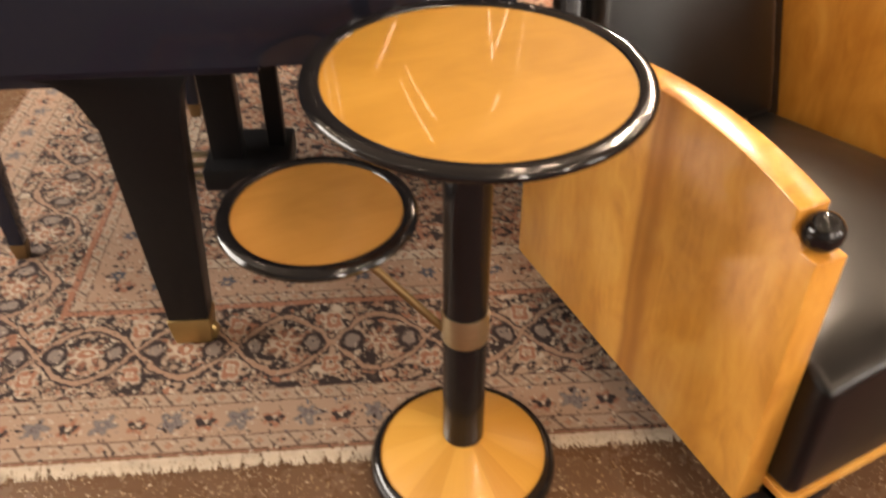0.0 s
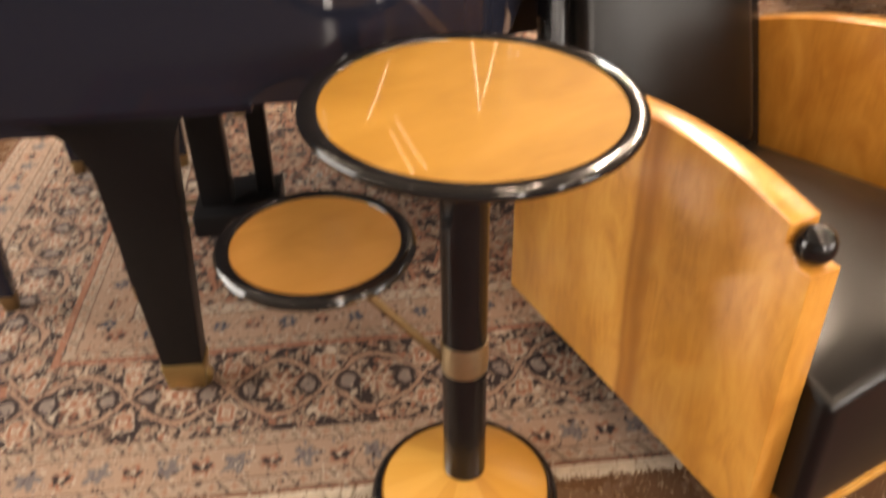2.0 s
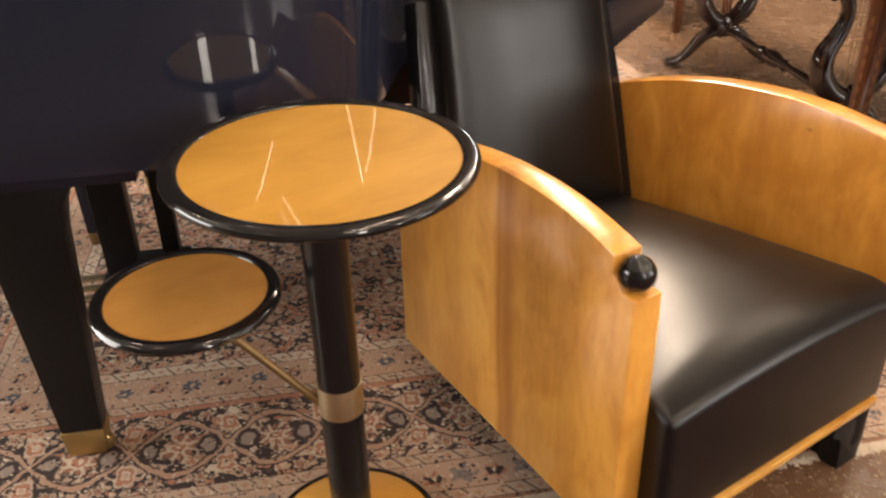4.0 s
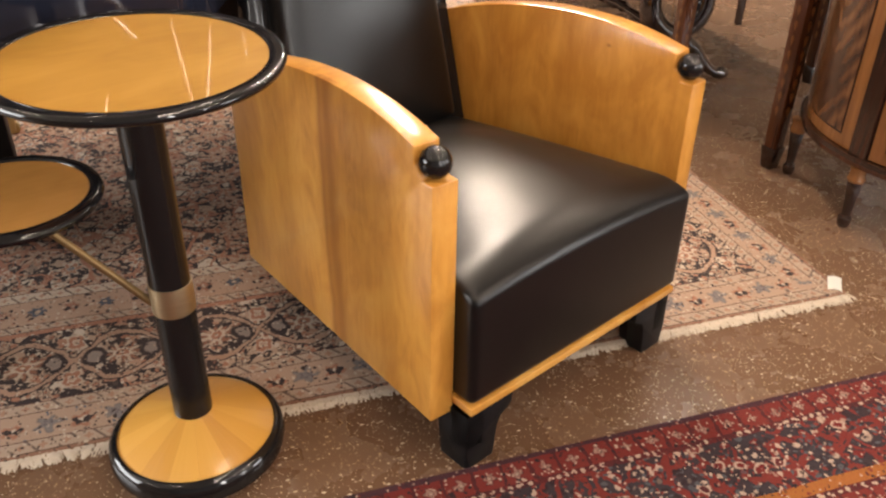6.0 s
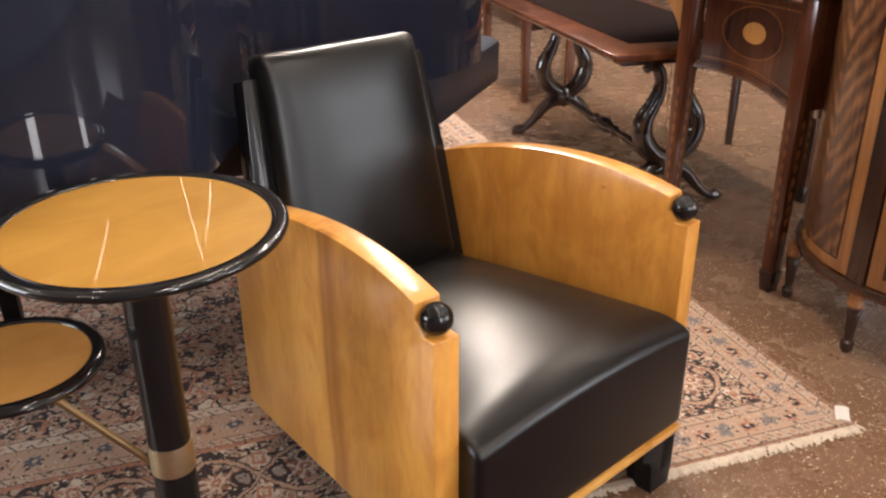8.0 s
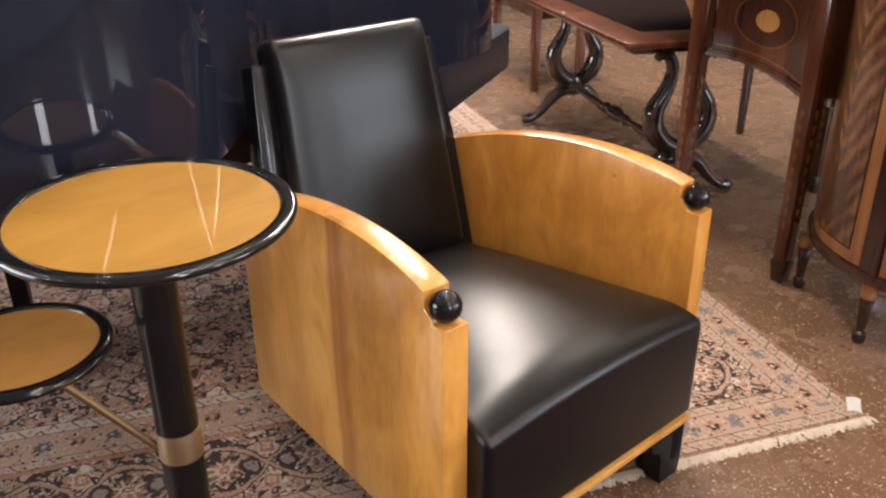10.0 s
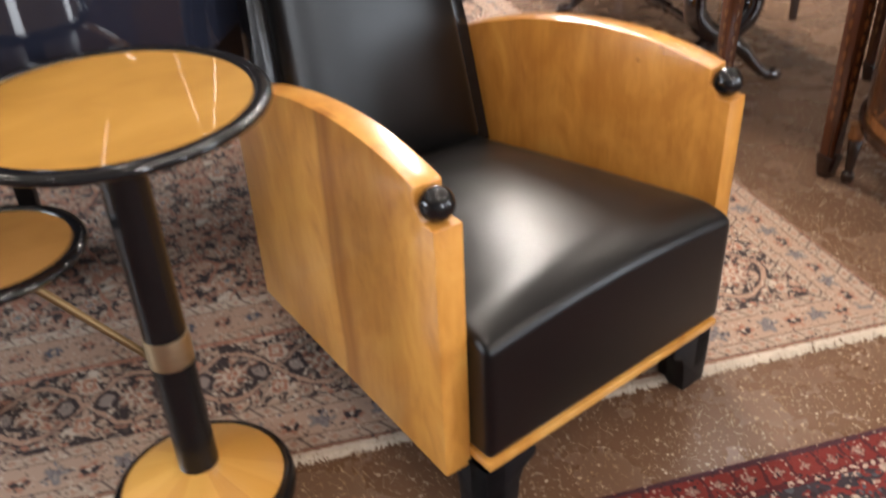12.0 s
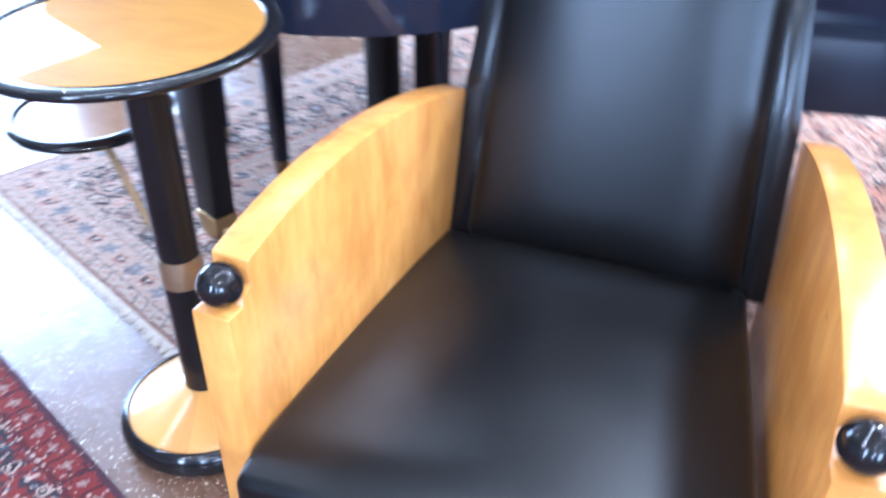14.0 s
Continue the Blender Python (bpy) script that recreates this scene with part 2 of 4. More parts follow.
def veneer_cone():
    """Sunburst veneer: wedges laid round a centre, each with its own tone."""
    n = Nodes("golden_veneer_sunburst")
    x, y, z = n.split()
    a = n.math("MULTIPLY", n.math("ADD", n.math("DIVIDE", n.math("ARCTAN2", y, x), math.tau), 0.5), 16.0)
    wedge = n.t.nodes.new("ShaderNodeTexWhiteNoise")
    wedge.noise_dimensions = "1D"
    n.put(wedge.inputs["W"], n.math("FLOOR", a))
    fr = n.math("FRACT", a)
    seam = n.math("LESS_THAN", n.math("MINIMUM", fr, n.math("SUBTRACT", 1.0, fr)), 0.012)
    r = n.math("SQRT", n.math("ADD", n.math("MULTIPLY", x, x), n.math("MULTIPLY", y, y)))
    grain = n.noise(1.0, 4, 0.6, n.join3(n.math("MULTIPLY", a, 9.0), n.math("MULTIPLY", r, 6.0), 0.0))
    f = n.math("ADD", n.math("MULTIPLY", wedge.outputs["Value"], 0.55), n.math("MULTIPLY", grain, 0.45))
    col = n.ramp(f, [(0.2, (0.475, 0.228, 0.045)), (0.5, (0.54, 0.275, 0.056)), (0.85, (0.59, 0.315, 0.073))])
    return n.set(Base_Color=n.mix(n.math("MULTIPLY", seam, 0.35), col, (0.36, 0.16, 0.04)), Roughness=0.28, Coat_Weight=0.7, Coat_Roughness=0.06)


MAPLE_ARM, MAPLE_ARM_PLAIN, MAPLE_TOP, MAPLE_CONE = veneer_arm("golden_veneer_streaked", 0.85), veneer_arm("golden_veneer_quiet", 0.25), veneer_top("golden_veneer_top", 0.012, ((0.345, 0.170, 0.027), (0.395, 0.200, 0.034), (0.44, 0.230, 0.044))), veneer_cone()
MAPLE_TRAY = veneer_top("golden_veneer_tray", 0.22, ((0.350, 0.165, 0.038), (0.405, 0.195, 0.048), (0.45, 0.222, 0.060)))
EBONY = lacquer("black_lacquer", (0.005, 0.0045, 0.005), 0.085, 0.48)
EBONY_WORN = lacquer("rubbed_black_lacquer", (0.005, 0.0045, 0.005), 0.20, 0.34)
# Black lacquer; bluish reflection and haze are put into the navy base colour
PIANO = lacquer("piano_lacquer", (0.010, 0.013, 0.026), 0.022, 0.36, 0.02)
PIANO_DULL = lacquer("dull_piano_lacquer", (0.009, 0.012, 0.024), 0.34, 0.34, 0.06)
BRASS = metal("brushed_brass", (0.54, 0.43, 0.27), 0.38)
SATIN = lacquer("black_satin", (0.005, 0.005, 0.006), 0.40, 0.18)
BRASS_OLD = metal("old_brass", (0.55, 0.40, 0.18), 0.35)
STEEL = metal("bright_steel", (0.72, 0.71, 0.68), 0.30)
BRONZE = metal("dull_bronze", (0.29, 0.19, 0.095), 0.48)

n = Nodes("black_leather")
pore = n.voronoi(420, "F1")
fold = n.noise(9, 3, 0.5)
crease = n.noise(1.0, 4, 0.6, n.mapping((26, 60, 40), (0, 0, 0.6)), 0.4)
n.bump(n.math("ADD", n.math("MULTIPLY", pore, 0.4), n.math("ADD", n.math("MULTIPLY", fold, 1.6), n.math("MULTIPLY", crease, 0.25))), 0.12, 0.002)
LEATHER = n.set(Base_Color=n.mix(fold, (0.0014, 0.0013, 0.0015), (0.003, 0.0028, 0.003)), Roughness=n.math("ADD", 0.250, n.math("MULTIPLY", fold, 0.13)), Specular_IOR_Level=0.37, Sheen_Weight=0.03, Sheen_Roughness=0.45)


def mahogany(name, dark, mid, light, scale=(6, 6, 1.0), rough=0.18, coat=0.3):
    n = Nodes(name)
    g = n.noise(1.0, 6, 0.65, n.mapping((scale[0] * 12, scale[1] * 12, scale[2] * 5)), 0.3)
    c = n.noise(1.0, 4, 0.55, n.mapping(scale), 1.6)
    f = n.math("ADD", n.math("MULTIPLY", g, 0.35), n.math("MULTIPLY", c, 0.65))
    n.bump(g, 0.05, 0.0005)
    return n.set(Base_Color=n.ramp(f, [(0.36, dark), (0.5, mid), (0.66, light)]), Roughness=rough, Coat_Weight=coat, Coat_Roughness=rough * 0.67)


MAHOGANY = mahogany("mahogany", (0.032, 0.010, 0.005), (0.078, 0.024, 0.010), (0.135, 0.045, 0.018))
MAHOGANY_DARK = mahogany("dark_mahogany", (0.012, 0.006, 0.004), (0.028, 0.012, 0.008), (0.06, 0.022, 0.012))
FRENCH_POLISH = mahogany("french_polished_mahogany", (0.010, 0.006, 0.005), (0.022, 0.011, 0.009), (0.05, 0.020, 0.012), rough=0.10, coat=0.9)
BEAD = mahogany("polished_bead", (0.045, 0.018, 0.010), (0.085, 0.034, 0.018), (0.13, 0.055, 0.028), rough=0.14, coat=0.8)


def flame():
    """Crotch-cut veneer: plumes that climb and spread from a centre line."""
    n = Nodes("flame_mahogany")
    x, y, z = n.split()
    a = n.math("ARCTAN2", y, x)
    fold = n.math("ABSOLUTE", repeat(n, a, 0.70))
    wob = n.math("MULTIPLY", n.noise(7, 3, 0.6), 1.5)
    plume = n.math("SINE", n.math("ADD", n.math("MULTIPLY", n.math("SUBTRACT", z, n.math("MULTIPLY", fold, 0.5)), 92.0), n.math("MULTIPLY", wob, 5.0)))
    g = n.noise(1.0, 5, 0.6, n.mapping((60, 60, 6)))
    f = n.math("ADD", n.math("MULTIPLY", plume, 0.08), n.math("ADD", n.math("MULTIPLY", g, 0.35), n.math("MULTIPLY", n.noise(5, 3), 0.62)))
    return n.set(Base_Color=n.ramp(f, [(0.32, (0.028, 0.011, 0.006)), (0.48, (0.078, 0.032, 0.014)), (0.64, (0.165, 0.078, 0.032))]), Roughness=0.26, Coat_Weight=0.3, Coat_Roughness=0.12)


HUSK = mahogany("husk_inlay", (0.11, 0.040, 0.014), (0.17, 0.066, 0.022), (0.22, 0.09, 0.03))
BANDING = mahogany("brown_crossbanding", (0.17, 0.072, 0.024), (0.24, 0.105, 0.036), (0.32, 0.15, 0.052))
SATINWOOD = mahogany("satinwood_banding", (0.30, 0.13, 0.035), (0.42, 0.20, 0.06), (0.52, 0.27, 0.09))

n = Nodes("speckled_floor")
warp = n.noise(120, 2, 0.6)
mott = n.noise(5, 5, 0.6)
base = n.ramp(mott, [(0.3, (0.095, 0.051, 0.030)), (0.7, (0.132, 0.073, 0.044))])
base = n.mix(n.math("MULTIPLY", n.noise(190, 3, 0.7), 0.50), base, (0.18, 0.10, 0.056))
col = base
for scale, stretch, power, size, tone in ((72, (1, 1.9, 0.001), 3.4, 0.33, (0.64, 0.53, 0.40)), (105, (1.9, 1, 0.001), 3.0, 0.34, (0.50, 0.36, 0.22)), (170, (1, 1.3, 0.001), 3.4, 0.38, (0.62, 0.50, 0.36))):
    at_cell = n.mapping(stretch, (0, 0, scale * 0.1))
    near = n.voronoi(scale, "F1", at_cell)
    cx, cy, cz = n.split(n.voronoi(scale, "F1", at_cell, out="Color"))
    reach = n.math("MULTIPLY", n.math("POWER", cx, power), size)
    chip = n.math("LESS_THAN", n.math("ADD", near, n.math("MULTIPLY", n.math("SUBTRACT", warp, 0.5), 0.45)), reach)
    col = n.mix(n.math("MULTIPLY", chip, n.math("MULTIPLY_ADD", cy, 0.6, 0.4)), col, tone)
n.bump(n.noise(45, 3), 0.05, 0.001)
FLOOR = n.set(Base_Color=col, Roughness=n.math("ADD", 0.19, n.math("MULTIPLY", mott, 0.16)))


def plain(name, colour, rough=0.8, vary=0.15, scale=6.0):
    n = Nodes(name)
    f = n.noise(scale, 5, 0.6)
    n.bump(n.noise(90, 3), 0.08, 0.001)
    return n.set(Base_Color=n.mix(f, tuple(c * (1 - vary) for c in colour), tuple(min(1, c * (1 + vary)) for c in colour)), Roughness=rough)


SLATE = plain("slate_wall_paint", (0.055, 0.06, 0.075), 0.8, 0.1, 2.0)
# Tone set by what the piano and chair back should reflect
GREY = plain("blue_grey_reflected_wall", (0.26, 0.275, 0.31), 0.8, 0.08, 2.0)
PLASTER = plain("tan_plaster", (0.30, 0.235, 0.175), 0.85, 0.06, 2.0)
CEILING = plain("ceiling_paint", (0.40, 0.37, 0.33), 0.9, 0.04, 1.5)
WHITE = plain("white_paper", (0.80, 0.79, 0.75), 0.7, 0.05, 30)
FRINGE = plain("wool_fringe", (0.50, 0.42, 0.33), 0.95, 0.30, 45)
HOUSING = plain("white_enamel", (0.75, 0.74, 0.70), 0.4, 0.03)


def length(n, x, y):
    return n.math("SQRT", n.math("ADD", n.math("MULTIPLY", x, x), n.math("MULTIPLY", y, y)))


def flower(n, x, y, radius, petals, depth=0.24):
    """Distance to a petalled flower round x = y = 0: 0 in the heart, 1 on the outline."""
    a = n.math("ARCTAN2", y, x)
    lobe = n.math("MULTIPLY_ADD", n.math("COSINE", n.math("MULTIPLY", a, petals)), depth, 1.0 - depth)
    return n.math("DIVIDE", length(n, x, y), n.math("MULTIPLY", lobe, radius))


def repeat(n, v, period, shift=0.0):
    """v folded into -period/2 .. period/2."""
    return n.math("MULTIPLY", n.math("SUBTRACT", n.math("FRACT", n.math("DIVIDE", n.math("ADD", v, shift), period)), 0.5), period)


def rug_material(name, w, l, palette, bands, pile=0.5, bold=1.0):
    """Knotted wool with borders. Local x runs from -w to 0 and y from 0 to l. palette: tan, rust, ink, cream, blue."""
    tan, rust, ink, cream, blue = palette
    n = Nodes(name)
    jit = n.noise(150, 2)
    x0, y0, z0 = n.split()
    wobx = n.math("MULTIPLY", n.math("SUBTRACT", n.noise(22, 3, 0.6), 0.5), 0.030)
    woby = n.math("MULTIPLY", n.math("SUBTRACT", n.noise(24, 3, 0.6, n.mapping((1, 1, 1), loc=(3, 5, 0))), 0.5), 0.030)
    edge = n.math("MULTIPLY", n.math("SUBTRACT", n.noise(3, 2), 0.5), 0.012)
    dx0 = n.math("MINIMUM", n.math("MULTIPLY", x0, -1.0), n.math("ADD", x0, w))
    dy0 = n.math("MINIMUM", y0, n.math("SUBTRACT", l, y0))
    d = n.math("ADD", n.math("MINIMUM", dx0, dy0), edge)
    side = n.math("LESS_THAN", dx0, dy0)
    x, y = n.math("ADD", x0, wobx), n.math("ADD", y0, woby)
    s0 = n.math("ADD", n.math("MULTIPLY", side, y0), n.math("MULTIPLY", n.math("SUBTRACT", 1.0, side), x0))
    s = n.math("ADD", s0, wobx)
    dd = n.math("ADD", d, woby)
    flat = n.join3(x, y, 0.0)

    def less(f, v):
        """1 where f is under v, with the soft edge that woven pile has."""
        k = 4.5 / v
        return n.math("MULTIPLY_ADD", f, -k, k * v + 0.5, clamp=True)

    def stack(ground, f, ring, petal, heart, thin=0.80):
        c = n.mix(less(f, 1.0), ground, ring)
        c = n.mix(less(f, thin), c, petal)
        c = n.mix(less(f, 0.40), c, ring)
        return n.mix(less(f, 0.27), c, heart)

    def flecks(ground, scale, colours, reach=0.30, amount=0.5):
        c = ground
        for i, tone in enumerate(colours):
            src = n.mapping((1, 1, 1), loc=(i * 3.3, i * 1.7, 0), src=flat)
            f = n.voronoi(scale * (1 + 0.23 * i), "F1", src)
            pick = n.split(n.voronoi(scale * (1 + 0.23 * i), "F1", src, out="Color"))[0]
            c = n.mix(n.math("MULTIPLY", less(f, reach), less(pick, amount)), c, tone)
        return c

    def ringlets(ground, scale, rim, hearts, amount):
        """Small curled buds: a pale outline round a coloured heart."""
        src = n.mapping((1, 1, 1), (0, 0, scale), (scale, 0, 0), flat)
        f = n.voronoi(scale, "F1", src)
        k1, k2, k3 = n.split(n.voronoi(scale, "F1", src, out="Color"))
        f = n.math("ADD", f, n.math("MULTIPLY", n.math("SUBTRACT", n.noise(scale * 2.2, 2), 0.5), 0.30))
        on = less(k1, amount)
        heart = n.mix(less(k2, 0.55), hearts[0], hearts[1])
        c = n.mix(n.math("MULTIPLY", less(f, 0.38), on), ground, rim)
        c = n.mix(n.math("MULTIPLY", less(f, 0.27), on), c, heart)
        return n.mix(n.math("MULTIPLY", less(f, 0.11), on), c, rim)

    def mosaic(scale, lean):
        """Close-packed little motifs of many colours, each outlined in the dark ground."""
        src = n.mapping((1, 1, 1), (0, 0, lean), (lean, 0, 0), flat)
        e = n.voronoi(scale, "DISTANCE_TO_EDGE", src)
        k1, k2, k3 = n.split(n.voronoi(scale, "F1", src, out="Color"))
        c = n.mix(less(k1, 0.80), cream, rust)
        c = n.mix(less(k1, 0.60), c, tan)
        c = n.mix(less(k1, 0.24), c, ink)
        return n.mix(less(n.math("ADD", e, n.math("MULTIPLY", n.math("SUBTRACT", jit, 0.5), 0.12)), 0.10), c, ink)

    col = None
    for kind, a, b, opt in bands:
        v = n.math("SUBTRACT", dd, (a + b) / 2)
        vv = n.math("SUBTRACT", d, (a + b) / 2)
        half = (b - a) / 2
        if kind == "buds":
            per, rad = opt
            c = flecks(n.mix(n.noise(16, 3), n.mix(0.45, tan, rust), tan), 46, (ink, rust, cream), 0.26, 0.30)
            c = n.mix(less(flower(n, repeat(n, s, per), v, rad, 6.0, 0.18), 1.0), c, n.mix(0.35, blue, ink))
            c = n.mix(less(length(n, repeat(n, s, per), v), rad * 0.25), c, tan)
            k = repeat(n, s, per, per / 2)
            c = stack(c, flower(n, k, v, rad * 1.1, 5.0), n.mix(0.5, ink, rust), rust, tan, 0.86)
            c = n.mix(less(n.math("ADD", n.math("ABSOLUTE", n.math("SUBTRACT", n.math("ABSOLUTE", k), 0.012)), n.math("ABSOLUTE", n.math("ADD", v, 0.006))), 0.009), c, ink)
        elif kind == "line":
            c = n.mix(n.math("MULTIPLY", jit, 0.5), opt, rust)
        elif kind == "guard":
            slant = repeat(n, n.math("ADD", s0, n.math("MULTIPLY", vv, 0.8)), 0.042)
            c = n.mix(n.math("MULTIPLY", less(n.math("ABSOLUTE", slant), 0.0035), n.math("GREATER_THAN", n.noise(30, 2), 0.44)), n.mix(n.math("MULTIPLY", jit, 0.6), opt, tan), n.mix(0.35, ink, tan))
            c = n.mix(n.math("MULTIPLY", less(flower(n, repeat(n, s0, 0.042, 0.021), vv, 0.009, 4.0), 1.0), 0.7), c, rust)
            c = n.mix(n.math("GREATER_THAN", n.math("ABSOLUTE", vv), half - 0.003), c, n.mix(0.3, ink, rust))
        elif kind == "flowers":
            per, rad = opt
            c = flecks(n.mix(n.noise(14, 3), tan, n.mix(0.18, tan, rust)), 46, (ink, cream, blue), 0.22, 0.26)
            grey = n.mix(0.35, blue, tan)
            c = stack(c, flower(n, repeat(n, s, per), v, rad * 0.95, 5.0), n.mix(0.5, ink, grey), grey, grey, 0.93)
            k = repeat(n, s, per, per / 2)
            c = stack(c, flower(n, k, n.math("ADD", v, half * 0.15), rad * 0.95, 5.0), tan, rust, cream, 0.9)
            bird = n.math("ADD", n.math("ABSOLUTE", n.math("SUBTRACT", n.math("ABSOLUTE", k), 0.010)), n.math("ABSOLUTE", n.math("SUBTRACT", n.math("ADD", v, half * 0.3), n.math("MULTIPLY", n.math("ABSOLUTE", k), 0.6))))
            c = n.mix(less(bird, 0.011), c, ink)
        elif kind == "squares":
            k = repeat(n, s, opt)
            c = n.mix(n.noise(9, 2), rust, tan)
            c = flecks(c, 60, (ink, rust, cream), 0.30, 0.30)
            c = stack(c, flower(n, k, v, 0.014, 4.0), ink, n.mix(0.5, tan, cream), cream, 0.9)
            c = n.mix(less(n.math("SUBTRACT", opt / 2, n.math("ABSOLUTE", k)), 0.0035), c, n.mix(0.4, ink, rust))
        elif kind == "dots":
            k = repeat(n, s, opt)
            c = n.mix(n.math("MULTIPLY", less(length(n, k, v), opt * 0.30), n.math("GREATER_THAN", n.noise(38, 2), 0.48)), n.mix(n.noise(30, 2), ink, rust), cream)
        elif kind == "thicket":
            c = flecks(n.mix(n.math("MULTIPLY", n.noise(7, 2), 0.35), ink, blue), opt * 2.2, (rust, ink, blue, ink, ink), 0.36, 0.30)
            for lean in (0.3, 1.4):
                e = n.voronoi(opt, "DISTANCE_TO_EDGE", n.mapping((1, 1, 1), (0, 0, lean), (lean, 0, 0), flat))
                c = n.mix(n.math("MULTIPLY", less(e, 0.055), n.math("GREATER_THAN", n.noise(16, 2), 0.42)), c, n.mix(n.noise(11, 2), rust, tan))
            c = flecks(c, opt * 3.4, (cream, tan, blue, cream), 0.34, 0.24)
            c = ringlets(c, opt * 1.7, cream, (ink, rust), 0.16)
        elif kind == "lattice":
            per = opt
            cx = repeat(n, s, per)
            ac = n.math("ABSOLUTE", cx)
            av = n.math("ABSOLUTE", v)
            c = mosaic(30, 0.5)
            c = ringlets(c, 23, tan, (ink, rust), 0.72)
            c = ringlets(c, 31, n.mix(0.5, tan, cream), (rust, ink), 0.4)
            c = flecks(c, 40, (tan, rust, ink, cream), 0.34, 0.34)
            curve = n.math("MULTIPLY", n.math("COSINE", n.math("MULTIPLY", cx, math.pi / per)), half * 0.66)
            off = n.math("ABSOLUTE", n.math("SUBTRACT", av, curve))
            c = n.mix(less(off, 0.0130), c, ink)
            c = n.mix(less(n.math("ADD", off, n.math("MULTIPLY", jit, 0.008)), 0.0115), c, n.mix(n.noise(14, 2), n.mix(0.7, tan, rust), tan))
            c = stack(c, flower(n, cx, v, 0.060 * bold, 8.0, 0.30), ink, n.mix(0.25, rust, ink), tan, 0.86)
            c = n.mix(less(flower(n, n.math("ADD", n.math("MULTIPLY", cx, 0.924), n.math("MULTIPLY", v, 0.383)), n.math("SUBTRACT", n.math("MULTIPLY", v, 0.924), n.math("MULTIPLY", cx, 0.383)), 0.050 * bold, 8.0, 0.42), 1.0), c, n.mix(n.noise(40, 2), tan, cream))
            ring = length(n, cx, n.math("MULTIPLY", v, 1.25))
            c = n.mix(less(ring, 0.022), c, cream)
            c = n.mix(less(ring, 0.016), c, rust)
            c = n.mix(less(ring, 0.006), c, cream)
            eye = length(n, n.math("SUBTRACT", ac, per * 0.30), n.math("MULTIPLY", v, 0.75))
            c = n.mix(less(eye, 0.025), c, ink)
            c = n.mix(less(eye, 0.015), c, n.mix(0.45, tan, blue))
            c = n.mix(less(eye, 0.009), c, n.mix(0.5, blue, tan))
            tx, ty = n.math("SUBTRACT", ac, per / 2), n.math("SUBTRACT", av, half * 0.52)
            c = stack(c, flower(n, tx, ty, 0.031, 3.0, 0.22), cream, rust, tan, 0.84)
            c = stack(c, flower(n, n.math("SUBTRACT", ac, per * 0.25), n.math("SUBTRACT", av, half * 0.80), 0.022, 5.0), ink, tan, rust, 0.8)
        else:
            per, rad = opt
            c = mosaic(27, 0.9)
            c = ringlets(c, 17, tan, (ink, rust), 0.6)
            c = flecks(c, 42, (ink, tan, rust, tan), 0.34, 0.36)
            e = n.voronoi(9.0, "DISTANCE_TO_EDGE", flat)
            c = n.mix(less(e, 0.035), c, rust)
            c = stack(c, flower(n, repeat(n, x, per), repeat(n, y, per), rad, 8.0), rust, tan, ink)
            c = stack(c, flower(n, repeat(n, x, per, per / 2), repeat(n, y, per, per / 2), rad * 0.8, 6.0), cream, rust, blue)
        col = c if col is None else n.mix(n.math("GREATER_THAN", d, a), col, c)
    col = flecks(col, 70, (ink, tan, cream, ink), 0.28, 0.24)
    wear = n.noise(4, 4, 0.6)
    col = n.mix(n.math("MULTIPLY", wear, 0.09), col, tan)
    knots = n.noise(260, 2, 0.7)
    col = n.mix(n.math("MULTIPLY", knots, 0.30), col, n.mix(0.5, col, (0.0, 0.0, 0.0)))
    n.bump(n.math("ADD", knots, n.math("MULTIPLY", n.noise(60, 3), 0.6)), 0.45, 0.003)
    return n.set(Base_Color=col, Roughness=0.9, Specular_IOR_Level=0.15, Sheen_Weight=pile, Sheen_Roughness=0.35, Sheen_Tint=(0.92, 0.90, 0.92))


RUG_W, RUG_L = 2.85, 4.4
TAN, RUST, INK, CREAM, BLUE = (0.346, 0.242, 0.178), (0.290, 0.130, 0.081), (0.022, 0.016, 0.018), (0.46, 0.382, 0.305), (0.075, 0.095, 0.125)
PINK = (0.345, 0.262, 0.200)
PERSIAN = rug_material("persian_wool", RUG_W, RUG_L, (TAN, RUST, INK, CREAM, BLUE), [
    ("line", -1.0, 0.008, (0.20, 0.11, 0.07)), ("guard", 0.008, 0.045, PINK), ("flowers", 0.045, 0.125, (0.13, 0.030)),
    ("guard", 0.125, 0.160, PINK), ("lattice", 0.160, 0.405, 0.205), ("line", 0.405, 0.420, RUST), ("guard", 0.420, 0.450, PINK),
    ("buds", 0.450, 0.550, (0.155, 0.020)), ("guard", 0.550, 0.590, CREAM), ("field", 0.590, 9.0, (0.17, 0.048))], 0.07, 0.78)
RED = ((0.150, 0.027, 0.020), (0.120, 0.014, 0.013), (0.020, 0.014, 0.017), (0.36, 0.27, 0.21), (0.06, 0.07, 0.08))
RUNNER_W, RUNNER_L = 4.6, 1.5
RUNNER = rug_material("red_runner_wool", RUNNER_W, RUNNER_L, RED, [
    ("line", -1.0, 0.013, (0.022, 0.022, 0.030)), ("squares", 0.013, 0.066, 0.058), ("dots", 0.066, 0.080, 0.019), ("thicket", 0.080, 0.225, 15),
    ("line", 0.225, 0.252, (0.30, 0.115, 0.025)), ("dots", 0.252, 0.268, 0.02), ("squares", 0.268, 0.318, 0.07), ("thicket", 0.318, 9.0, 12)], 0.02)

